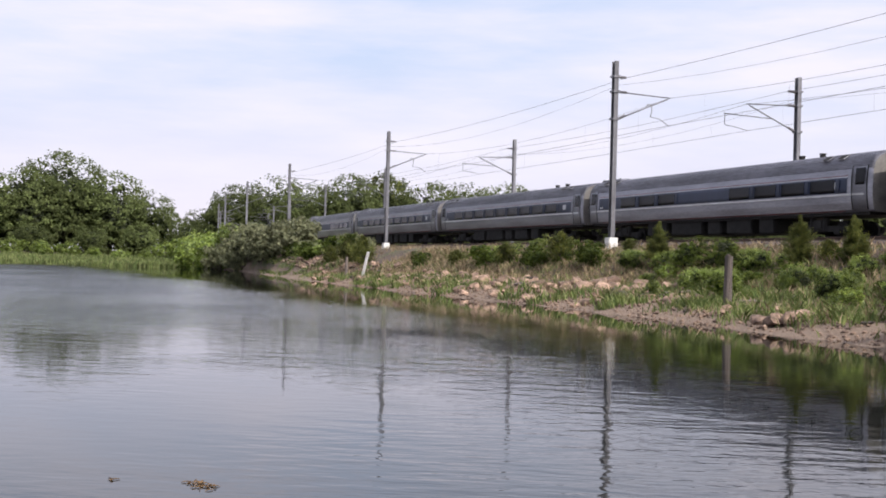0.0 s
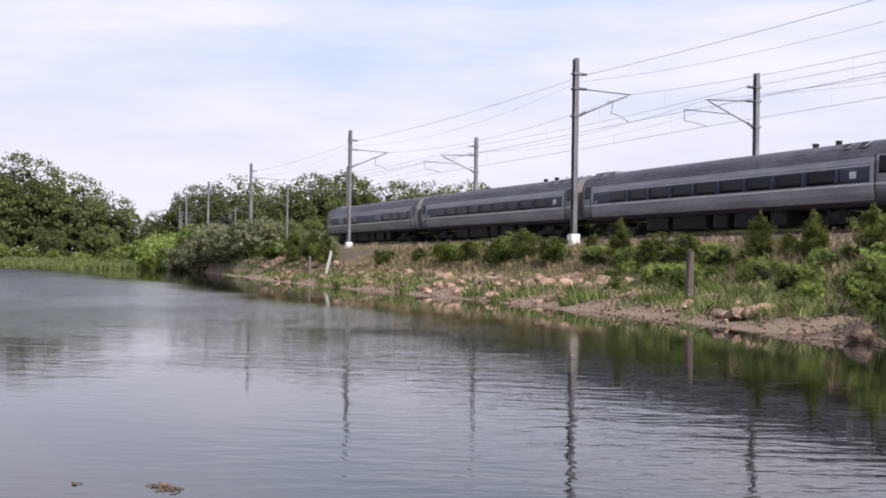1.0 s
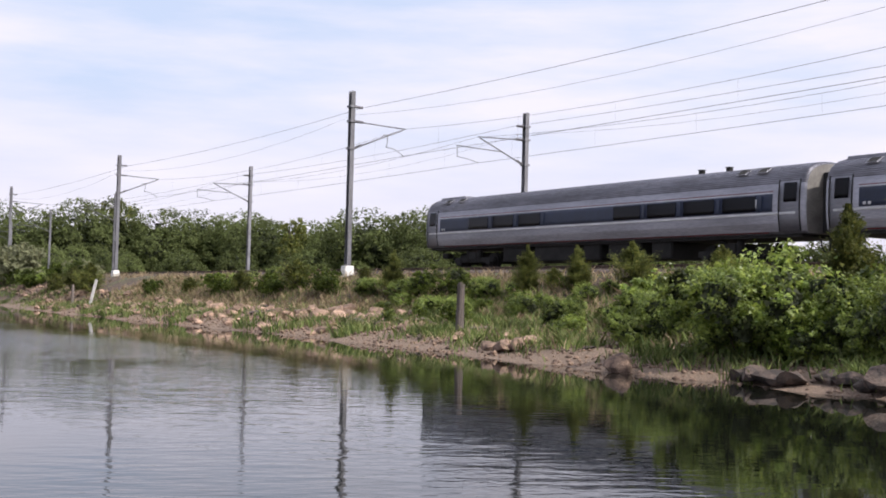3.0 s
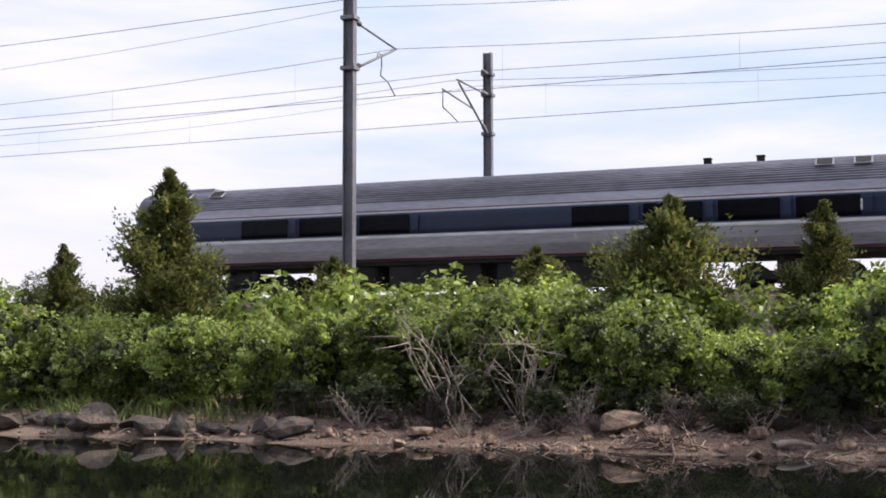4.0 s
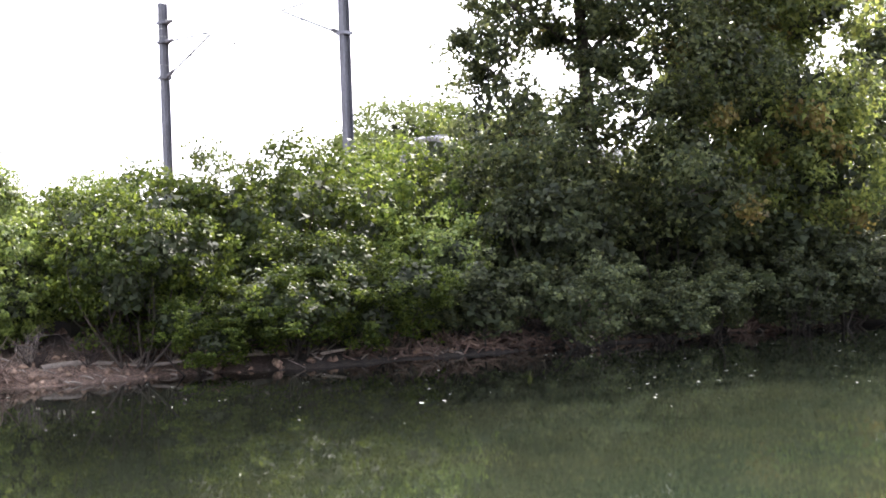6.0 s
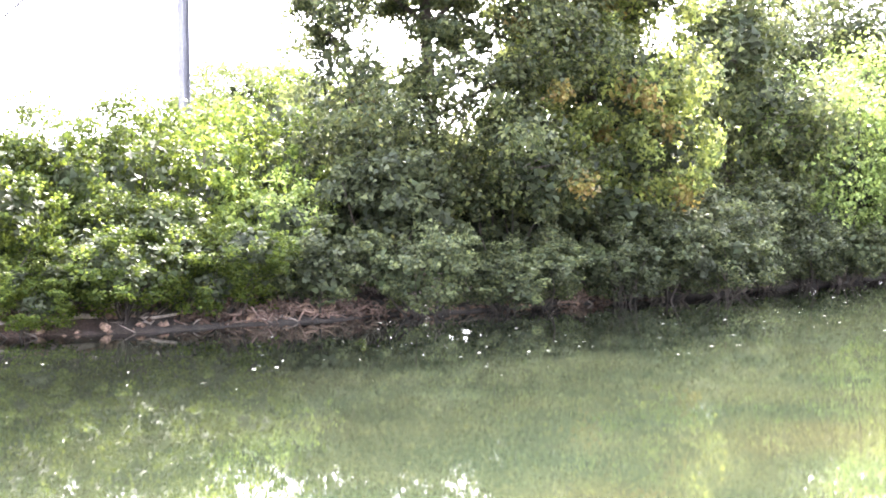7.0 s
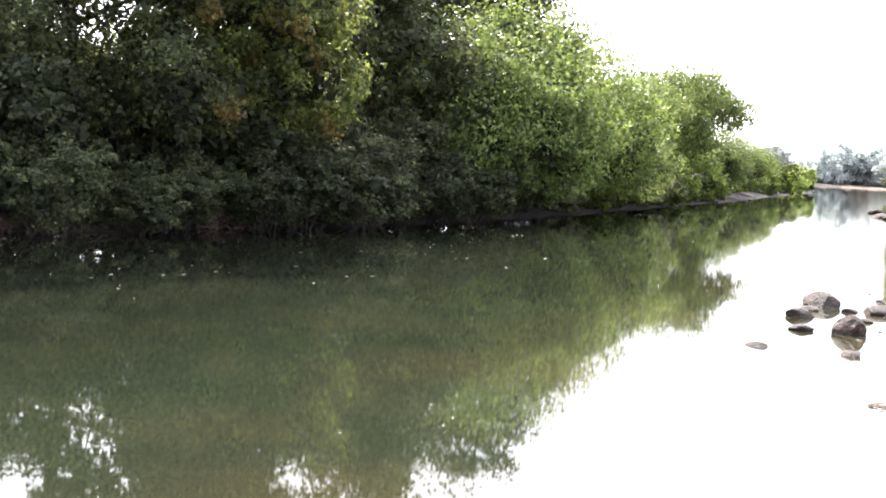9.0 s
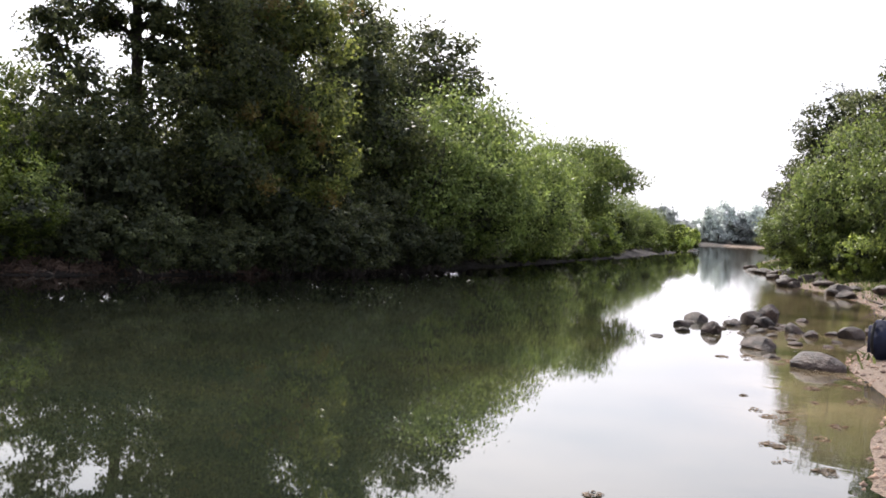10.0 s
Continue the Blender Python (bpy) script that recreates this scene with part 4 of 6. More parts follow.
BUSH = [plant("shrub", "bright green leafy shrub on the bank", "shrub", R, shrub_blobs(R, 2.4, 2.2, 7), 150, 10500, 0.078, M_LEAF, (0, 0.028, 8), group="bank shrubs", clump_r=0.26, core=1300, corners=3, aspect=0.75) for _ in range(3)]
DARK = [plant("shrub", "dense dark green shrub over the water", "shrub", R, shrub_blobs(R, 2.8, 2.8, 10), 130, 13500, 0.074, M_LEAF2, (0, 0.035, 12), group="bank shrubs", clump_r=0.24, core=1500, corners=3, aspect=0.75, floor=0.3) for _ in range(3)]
SHADE_BUSH = [plant("shrub", "deep green shrub over the water, shade put into leaf colour", "shrub", R, shrub_blobs(R, 2.8, 2.8, 8), 120, 8600, 0.098, M_SHADELEAF, (0, 0.035, 12), group="bank shrubs", clump_r=0.24, corners=3, aspect=0.75, core=900, floor=0.45) for _ in range(2)]
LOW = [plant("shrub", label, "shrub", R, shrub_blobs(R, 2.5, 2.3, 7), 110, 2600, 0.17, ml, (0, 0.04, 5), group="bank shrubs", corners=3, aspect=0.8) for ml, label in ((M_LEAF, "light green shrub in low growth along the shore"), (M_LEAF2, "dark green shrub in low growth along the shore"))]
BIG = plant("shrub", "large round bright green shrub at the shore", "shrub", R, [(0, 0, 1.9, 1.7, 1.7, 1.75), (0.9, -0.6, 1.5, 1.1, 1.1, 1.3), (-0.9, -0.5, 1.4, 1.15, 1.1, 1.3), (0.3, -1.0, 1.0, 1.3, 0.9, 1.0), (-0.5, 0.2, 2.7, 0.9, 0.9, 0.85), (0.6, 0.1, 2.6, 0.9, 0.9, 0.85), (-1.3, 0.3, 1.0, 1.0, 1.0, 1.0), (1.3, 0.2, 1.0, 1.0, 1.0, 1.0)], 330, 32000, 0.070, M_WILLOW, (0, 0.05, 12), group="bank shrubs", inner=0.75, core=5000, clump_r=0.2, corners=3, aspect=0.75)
SILVER = [plant("shrub", "pale silvery green shrub by the shore", "shrub", R, shrub_blobs(R, 2.6, 2.0, 7), 100, 2200, 0.2, M_GREYLEAF, (0, 0.035, 8), group="shore shrubs", corners=3, aspect=0.7) for _ in range(2)]


def cedar(rng, h, w, n):
    """A red cedar: flame-shaped, ragged, of upswept sprays."""
    t = thing("cedar", "ragged dark green cedar with a pointed top", "cedar tree", "cedars")
    paths = [[(0, 0, -0.1, 0.07), (0.02, 0, h * 0.5, 0.05), (0, 0.02, h * 0.99, 0.008)]]
    pts, outs = [], []
    lim = 95
    for i in range(lim):
        u = (i + 0.5) / lim
        z = h * (0.05 + 0.93 * u)
        rad = w * 0.68 * (1 - u) ** 1.1 * (0.55 + 0.45 * min(1, u * 5)) * rng.uniform(0.45, 1.3) + 0.04
        a = rng.uniform(0, 2 * math.pi)
        d = np.array([math.cos(a), math.sin(a), 0.0])
        end = d * rad + np.array([0, 0, z + rad * rng.uniform(0.3, 1.1)])
        start = np.array([0, 0, z])
        paths.append([(*start, 0.018), (*((start + end) / 2 - [0, 0, 0.03]), 0.012), (*end, 0.004)])
        k = int(n * (0.3 + 1.2 * (1 - u)) / lim)
        s = rng.uniform(0.15, 1.08, (k, 1))
        knot = rng.uniform(0.2, 1.05, (6, 1))[rng.integers(0, 6, k)] * 0.6 + s * 0.4
        p = start + (end - start) * knot + rng.normal(0, 0.03 + 0.085 * rad, (k, 3))
        pts.append(p)
        outs.append(np.tile(unit(d + [0, 0, 0.8]), (k, 1)))
    p, o = np.concatenate(pts), np.concatenate(outs)
    m = len(p)
    tip = unit(o + rng.normal(0, 0.5, (m, 3)))
    side = unit(np.cross(tip, rng.normal(0, 1, (m, 3))))
    s = (0.085 if n > 4000 else 0.16) * rng.uniform(0.6, 1.4, (m, 1))
    v = np.stack([p - tip * s * 0.4 + side * s * 0.3, p + tip * s * 0.6, p - tip * s * 0.4 - side * s * 0.3], 1).reshape(-1, 3)
    part("foliage", mesh_np("foliage", v, np.arange(3 * m).reshape(-1, 3), M_CEDAR), t)
    v, f = tube_np(paths, 5)
    part("trunk", mesh_np("trunk", v, f, M_BARK, True), t)
    return t


CEDAR = [cedar(R, 4.0, 2.3, 34000), cedar(R, 2.6, 2.2, 20000), cedar(R, 2.0, 2.3, 3600)]

# juniper-like clumps and cedars along the embankment edge
CEDARS = [(1.9, 22.0, 0, 1.15, 1.03), (-14.0, 21.0, 0, 1.15, 0.95), (-18.6, 23.5, 0, 0.72, 1.0), (-3.9, 22.5, 1, 1.22, 1.05), (-1.2, 23.6, 0, 0.8, 0.98), (-6.6, 22.6, 1, 1.05, 0.92),
          (4.9, 23.0, 1, 1.25, 1.05), (8.9, 20.6, 0, 0.8, 1.04), (11.8, 24.2, 0, 0.6, 1.0), (-8.2, 24, 1, 0.75, 0.9), (-11.3, 23.2, 1, 0.9, 1.0), (-24.5, 25.4, 1, 0.62, 0.95),
          (-28.5, 25.6, 1, 0.55, 1.1), (-31.0, 25.4, 0, 0.42, 1.0), (-33.5, 25.2, 0, 0.42, 1.1), (-36.5, 24.6, 2, 0.5, 1.0), (-42.3, 25.0, 0, 0.43, 1.1),
          (-48.5, 25.0, 2, 0.75, 0.9), (-51.3, 25.0, 2, 0.82, 1.0), (-54.0, 24.8, 2, 0.75, 0.85), (-57.5, 24.8, 2, 0.6, 1.0), (-60.5, 24.8, 2, 0.78, 0.85), (-64, 24.6, 2, 0.62, 0.8), (-70, 24.4, 2, 0.65, 0.8),
          (-81, 24.0, 1, 0.95, 0.9), (-86, 24.4, 1, 0.8, 0.9), (-90.5, 24.2, 2, 0.9, 0.85), (-101, 25.0, 2, 0.9, 1), (-111, 26.5, 1, 1.0, 1.0), (-118, 28, 1, 1.1, 1.1)]
CEDAR.append(cedar(R, 2.0, 2.3, 2900))
for i, (x, y, k, s, tall) in enumerate(CEDARS):
    if k == 2 and i % 2:
        put(LOW[1], x, y, s * 0.75, 67 * i, tall)
        put(LOW[1], x + 1.2, y - 0.3, s * 0.6, 41 * i, tall)
    else:
        put(CEDAR[3 if k == 2 else k], x, y, s, 67 * i, tall)
for x, s in [(-43.6, 0.5), (-41.2, 0.42), (-39.8, 0.52), (-38.2, 0.6), (-35.0, 0.42), (-29.6, 0.4), (-26.4, 0.42), (-22.5, 0.5)]:
    put((BUSH if int(-x) % 2 else DARK)[int(-x) % 3], x, 24.6, s, x * 91, 0.85)

for i in range(30):
    x = -62 + i * 1.62 + R.uniform(-0.5, 0.5)
    put((BUSH, DARK)[i % 4 == 3][i % 3] if i % 3 else CEDAR[3], x, R.uniform(24.6, 26.3), R.uniform(0.24, 0.46), 73 * i, R.uniform(0.7, 1.1))
# bright shrubs between the water and the line, abreast of the camera
for i in range(34):
    x = -24 + i * 0.98
    sy = float(np.interp(x, SHORE[:, 0], SHORE[:, 1]))
    near = x > -18
    y = sy + (2.0 if near else 3.6) + R.uniform(0, 1.2)
    put(BUSH[i % 3], x, y, R.uniform(0.52, 1.12) * (1.0 if near else 0.5), R.uniform(0, 360), R.uniform(0.85, 1.05))
    if i % 2 == 0:
        put(LOW[0], x + 0.4, sy + 4.6 + R.uniform(0, 1.5), R.uniform(0.75, 0.95) * (1 if near else 0.7), R.uniform(0, 360), 0.95)
for x, y, s, tall in [(-20.5, 19.6, 0.8, 0.9), (-22.4, 20.6, 0.72, 0.9), (-26.6, 21.4, 0.6, 0.9), (-30, 22.6, 0.6, 0.9), (-33.3, 22.2, 0.6, 0.8), (-35.6, 22.8, 0.5, 0.9), (-39.5, 23, 0.5, 0.7), (-17.0, 19.0, 0.9, 0.95), (-16.0, 18.4, 0.6, 0.9)]:
    put(BUSH[int(-x * 3) % 3], x, y, s * (1.0 if x > -19 else 0.8), x * 40, tall)
for i in range(34):
    x = R.uniform(-40, -17)
    put(LOW[i % 4 // 3] if i % 2 else BUSH[i % 3], x, float(np.interp(x, SHORE[:, 0], SHORE[:, 1])) + R.uniform(2.2, 6.5), R.uniform(0.2, 0.4), 37 * i, R.uniform(0.7, 1.1))
# low dark shrubs added to stand for the shade beneath the bushes
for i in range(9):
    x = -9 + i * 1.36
    put(SHADE_BUSH[i % 2], x, float(np.interp(x, SHORE[:, 0], SHORE[:, 1])) + R.uniform(1.15, 1.6), R.uniform(0.24, 0.36), 63 * i, 0.85)
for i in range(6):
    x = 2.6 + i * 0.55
    put(SHADE_BUSH[i % 2], x, float(np.interp(x, SHORE[:, 0], SHORE[:, 1])) + R.uniform(0.7, 1.1), R.uniform(0.4, 0.6), 63 * i, 0.85)
for x, y, s, tall in [(5.5, 17.9, 0.86, 1.06), (7.1, 17.2, 0.92, 0.98)]:
    put(BIG, x, y, s, x * 70, tall)
put(BUSH[1], 3.6, 17.3, 0.7, 30, 1.1)
for x, y, s in [(7.7, 16.1, 0.62), (6.9, 16.3, 0.55), (8.3, 16.6, 0.8), (5.9, 16.6, 0.45)]:
    put(BUSH[2], x, y, s, x * 70, 1.05)
# darker, taller growth where the bank swings towards the camera; beyond x 15 the leaf colour carries the shade
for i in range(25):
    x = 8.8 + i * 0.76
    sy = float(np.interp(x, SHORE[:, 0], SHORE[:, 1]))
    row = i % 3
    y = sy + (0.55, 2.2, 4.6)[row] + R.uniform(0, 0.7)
    put((SHADE_BUSH * 2 if x > 15 else DARK if R.random() < 0.94 else BUSH)[i % 3], x, y, R.uniform(0.65, 0.98) * (0.93 if x < 10.4 else 1.0 if x < 12 else 1.12 if x < 16 else 1.0) + (0.12 if x > 16 else 0.06) * row, R.uniform(0, 360), R.uniform(0.85, 1.1))
for i in range(20):
    x, y = R.uniform(9, 48), R.uniform(17.5, 25.5)
    put(DARK[i % 3] if x < 24 else LOW[1], x, y, R.uniform(0.62, 0.85), R.uniform(0, 360), 0.95)

# low growth that hangs over the waterline, past x 13 in the leaf darkened for shade
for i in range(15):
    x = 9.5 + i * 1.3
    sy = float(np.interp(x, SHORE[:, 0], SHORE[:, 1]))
    put((DARK[i % 3] if x < 13 else SHADE_BUSH[i % 2]), x, sy + (R.uniform(0.2, 0.6) if x < 14 else R.uniform(-0.5, 0.1)), R.uniform(0.55, 0.8), R.uniform(0, 360), R.uniform(0.7, 0.95))
for x, y, s, tall in [(10.0, 15.9, 0.92, 1.0), (11.0, 15.5, 1.0, 1.02), (12.4, 15.0, 1.06, 1.03), (18.4, 16.8, 1.25, 1.02), (20.2, 17.4, 1.3, 1.05), (16.8, 17.6, 1.1, 0.95)]:
    put(DARK[1], x, y, s, x * 30, tall)
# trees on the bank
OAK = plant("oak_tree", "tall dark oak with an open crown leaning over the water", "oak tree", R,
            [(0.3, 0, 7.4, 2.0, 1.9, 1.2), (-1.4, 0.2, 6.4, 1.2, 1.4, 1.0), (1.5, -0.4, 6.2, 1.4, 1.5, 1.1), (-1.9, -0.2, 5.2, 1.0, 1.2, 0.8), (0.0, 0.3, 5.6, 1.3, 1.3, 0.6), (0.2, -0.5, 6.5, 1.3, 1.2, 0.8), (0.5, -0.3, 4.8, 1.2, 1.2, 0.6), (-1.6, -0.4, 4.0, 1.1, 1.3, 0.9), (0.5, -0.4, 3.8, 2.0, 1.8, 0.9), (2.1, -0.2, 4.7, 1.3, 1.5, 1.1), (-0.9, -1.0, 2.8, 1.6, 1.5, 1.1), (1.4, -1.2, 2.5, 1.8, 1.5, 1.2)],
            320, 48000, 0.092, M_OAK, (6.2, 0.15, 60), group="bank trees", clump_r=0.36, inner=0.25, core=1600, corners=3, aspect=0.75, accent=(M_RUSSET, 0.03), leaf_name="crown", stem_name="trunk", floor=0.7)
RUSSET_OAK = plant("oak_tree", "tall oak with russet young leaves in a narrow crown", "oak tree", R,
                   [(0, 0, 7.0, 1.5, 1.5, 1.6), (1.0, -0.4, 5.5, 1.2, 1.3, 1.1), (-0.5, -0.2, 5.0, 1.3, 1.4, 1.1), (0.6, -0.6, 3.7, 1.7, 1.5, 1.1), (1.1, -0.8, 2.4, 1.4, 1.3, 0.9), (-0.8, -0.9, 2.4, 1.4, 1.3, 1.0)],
                   210, 32000, 0.095, M_BACKLIT, (5.6, 0.14, 44), group="bank trees", clump_r=0.36, inner=0.25, core=2200, corners=3, aspect=0.75, accent=(M_RUSSET, 0.09), leaf_name="crown", stem_name="trunk", floor=0.7)
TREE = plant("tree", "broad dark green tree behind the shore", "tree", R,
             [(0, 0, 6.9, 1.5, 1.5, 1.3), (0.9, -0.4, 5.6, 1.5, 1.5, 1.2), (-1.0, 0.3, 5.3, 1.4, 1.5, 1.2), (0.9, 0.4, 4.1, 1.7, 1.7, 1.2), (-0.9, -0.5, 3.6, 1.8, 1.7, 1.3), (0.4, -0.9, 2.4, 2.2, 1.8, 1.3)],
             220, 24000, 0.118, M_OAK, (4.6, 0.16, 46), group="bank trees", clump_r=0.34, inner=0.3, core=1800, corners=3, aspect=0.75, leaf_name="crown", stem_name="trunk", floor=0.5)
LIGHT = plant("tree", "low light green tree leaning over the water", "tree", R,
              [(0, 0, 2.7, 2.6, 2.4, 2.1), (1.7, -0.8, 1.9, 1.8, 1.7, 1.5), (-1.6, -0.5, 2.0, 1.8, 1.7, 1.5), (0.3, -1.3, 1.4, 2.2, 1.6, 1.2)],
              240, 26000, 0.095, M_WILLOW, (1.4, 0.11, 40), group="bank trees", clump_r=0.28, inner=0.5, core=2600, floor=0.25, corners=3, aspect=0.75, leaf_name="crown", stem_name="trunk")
UMBRELLA = plant("tree", "small spreading tree with a flat open crown", "tree", R,
                 [(0, 0, 4.3, 2.9, 2.6, 0.8), (1.9, 0, 3.8, 1.8, 1.7, 0.7), (-1.8, 0.4, 3.9, 1.8, 1.7, 0.7), (0.4, -0.4, 2.6, 2.0, 1.6, 0.7)],
                 240, 16000, 0.12, M_WILLOW, (2.4, 0.12, 40), group="bank trees", clump_r=0.6, inner=0.4, corners=3, aspect=0.8, leaf_name="crown", stem_name="trunk")
put(OAK, 17.5, 12.7, 1.0, -55, 0.93)
put(RUSSET_OAK, 20.4, 11.3, 1.05, -60, 0.98)
put(TREE, 23.2, 12.6, 1.0, 70, 1.0)
put(TREE, 26.8, 10.9, 1.0, 40, 0.96)
put(TREE, 31.3, 11.8, 1.0, 140, 0.95)
put(TREE, 35.2, 10.7, 1.18, 250, 0.86)
put(TREE, 42.0, 12.4, 0.95, 310, 0.8)
put(LIGHT, 28.2, 9.2, 0.95, 100, 1.08)
put(LIGHT, 31.2, 8.9, 1.12, 30, 1.08)
put(LIGHT, 34.6, 8.7, 1.08, 160, 1.14)
put(LIGHT, 38.8, 8.7, 1.05, 260, 1.1)
put(LIGHT, 42.6, 8.6, 0.8, 310, 1.02)
# shade-coloured shrubs added to close a bright gap below the light trees
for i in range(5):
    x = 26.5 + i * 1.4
    put(SHADE_BUSH[i % 2], x, float(np.interp(x, SHORE[:, 0], SHORE[:, 1])) + 0.5, 0.62, 70 * i, 0.85)
put(UMBRELLA, 61, 8.5, 1.05, 0, 1.18)
put(UMBRELLA, 69, 8.8, 1.1, 130, 1.1)
put(UMBRELLA, 55, 9.6, 1.0, 220, 1.0)
put(LIGHT, 78, 8.6, 1.0, 20, 0.95)
put(LIGHT, 90, 8.4, 1.0, 80, 0.9)
put(LIGHT, 104, 7.8, 1.05, 190, 0.8)
for i, (x, y, s) in enumerate([(46.5, 8.3, 1.0), (48.6, 8.4, 1.15), (50.4, 8.2, 0.9)]):
    put(SILVER[i % 2], x, y, s, 50 * i, 1.05)
for i in range(12):
    x = 42 + i * 2.6
    put(LOW[i % 2], x, float(np.interp(x, SHORE[:, 0], SHORE[:, 1])) + R.uniform(1.4, 3.0), R.uniform(0.9, 1.3), 50 * i, 1.1)
for i in range(18):
    x = 66 + i * 6.0
    put(LOW[i % 2], x, float(np.interp(x, SHORE[:, 0], SHORE[:, 1])) + R.uniform(0.3, 2.2), R.uniform(1.0, 1.5), 80 * i, R.uniform(0.8, 1.1))
for i in range(26):
    x = 35 + i * 1.3
    put((LOW[i % 2], SILVER[i % 2])[i % 5 == 0], x, float(np.interp(x, SHORE[:, 0], SHORE[:, 1])) + R.uniform(0.3, 1.0), R.uniform(0.5, 0.85), 67 * i, R.uniform(0.75, 1.0))

# trees and shrubs on the camera's own shore
for x, y, s, tall in [(46, -7.2, 1.1, 1.0), (52, -4.9, 1.1, 0.98), (60, -4.6, 1.1, 0.8), (39, -9.4, 0.95, 0.98), (70, -5.0, 1.15, 0.7), (33, -11.5, 0.95, 0.95), (56, -8.0, 1.1, 0.95), (64, -3.9, 0.85, 0.7), (48, -6.0, 1.1, 0.9), (42, -7.4, 1.1, 1.0)]:
    put(TREE, x, y, s, x * 31, tall)
for x, y, s, tall in [(43, -5.6, 1.05, 1.3), (36.5, -7.2, 1.0, 1.3), (49, -4.2, 0.85, 1.0), (31, -8.4, 1.05, 1.3)]:
    put(LIGHT, x, y, s, x * 57, tall)
for i in range(14):
    x = 38 + i * 3.2
    put((BUSH, DARK)[i % 2][i % 3], x, float(np.interp(x, OWN[:, 0], OWN[:, 1])) - R.uniform(1.4, 2.8), R.uniform(0.7, 1.05), 33 * i, 1.0)

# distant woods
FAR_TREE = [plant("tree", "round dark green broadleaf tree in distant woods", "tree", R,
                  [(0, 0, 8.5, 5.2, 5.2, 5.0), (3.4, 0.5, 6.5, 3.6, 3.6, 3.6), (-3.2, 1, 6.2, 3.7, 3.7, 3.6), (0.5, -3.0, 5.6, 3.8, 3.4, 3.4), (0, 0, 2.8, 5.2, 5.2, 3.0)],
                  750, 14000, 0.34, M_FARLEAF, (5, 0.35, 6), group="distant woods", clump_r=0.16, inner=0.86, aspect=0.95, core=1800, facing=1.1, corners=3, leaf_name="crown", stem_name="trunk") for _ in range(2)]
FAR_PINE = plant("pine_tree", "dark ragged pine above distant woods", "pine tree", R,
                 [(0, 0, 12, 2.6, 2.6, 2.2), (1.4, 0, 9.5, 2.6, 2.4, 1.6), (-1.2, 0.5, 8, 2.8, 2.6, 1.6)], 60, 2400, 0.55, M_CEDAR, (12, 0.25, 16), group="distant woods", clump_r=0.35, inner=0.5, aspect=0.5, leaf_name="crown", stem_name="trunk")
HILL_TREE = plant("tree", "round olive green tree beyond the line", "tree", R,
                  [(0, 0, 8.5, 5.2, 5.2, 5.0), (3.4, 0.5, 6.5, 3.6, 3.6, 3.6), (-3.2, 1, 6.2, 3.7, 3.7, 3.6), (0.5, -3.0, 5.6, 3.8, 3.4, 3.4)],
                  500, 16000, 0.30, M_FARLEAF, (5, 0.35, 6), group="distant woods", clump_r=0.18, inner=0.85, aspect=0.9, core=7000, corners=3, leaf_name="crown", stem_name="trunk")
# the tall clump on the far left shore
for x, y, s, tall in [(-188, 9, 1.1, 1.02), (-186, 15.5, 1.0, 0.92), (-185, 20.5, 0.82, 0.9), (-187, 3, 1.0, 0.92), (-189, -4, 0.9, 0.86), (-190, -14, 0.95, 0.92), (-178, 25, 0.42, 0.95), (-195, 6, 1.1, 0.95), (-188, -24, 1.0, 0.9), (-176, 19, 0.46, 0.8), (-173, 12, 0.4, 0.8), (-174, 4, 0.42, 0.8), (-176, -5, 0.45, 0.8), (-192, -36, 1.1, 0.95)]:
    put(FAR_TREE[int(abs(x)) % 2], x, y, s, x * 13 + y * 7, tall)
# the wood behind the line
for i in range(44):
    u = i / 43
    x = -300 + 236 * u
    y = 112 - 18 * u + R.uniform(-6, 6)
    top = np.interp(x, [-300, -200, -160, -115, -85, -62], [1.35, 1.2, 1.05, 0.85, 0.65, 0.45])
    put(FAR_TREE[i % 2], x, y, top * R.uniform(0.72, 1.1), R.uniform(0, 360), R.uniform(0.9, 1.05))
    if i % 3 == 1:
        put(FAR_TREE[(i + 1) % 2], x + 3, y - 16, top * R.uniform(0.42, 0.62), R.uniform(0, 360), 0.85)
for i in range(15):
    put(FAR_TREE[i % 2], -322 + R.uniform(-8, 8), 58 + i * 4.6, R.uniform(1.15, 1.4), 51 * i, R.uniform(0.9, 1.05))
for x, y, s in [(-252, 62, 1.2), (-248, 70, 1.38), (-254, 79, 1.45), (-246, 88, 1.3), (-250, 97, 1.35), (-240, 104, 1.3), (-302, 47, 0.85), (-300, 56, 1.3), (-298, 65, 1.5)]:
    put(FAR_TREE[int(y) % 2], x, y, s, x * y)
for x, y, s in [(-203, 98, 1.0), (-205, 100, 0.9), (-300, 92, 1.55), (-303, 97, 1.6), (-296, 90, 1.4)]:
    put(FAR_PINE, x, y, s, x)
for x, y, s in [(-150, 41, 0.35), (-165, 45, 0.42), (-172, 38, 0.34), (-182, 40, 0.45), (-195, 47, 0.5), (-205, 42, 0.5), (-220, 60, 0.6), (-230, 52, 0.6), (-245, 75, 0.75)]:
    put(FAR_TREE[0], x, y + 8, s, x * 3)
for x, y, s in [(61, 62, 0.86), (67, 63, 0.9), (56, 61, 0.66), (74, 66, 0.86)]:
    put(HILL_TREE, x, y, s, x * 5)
for i in range(22):
    put(SILVER[i % 2], -146 + i * 1.7 + R.uniform(-1, 1), 25.2 - i * 0.06 + R.uniform(-0.4, 2.2), R.uniform(1.0, 1.75), 47 * i, R.uniform(0.9, 1.15))
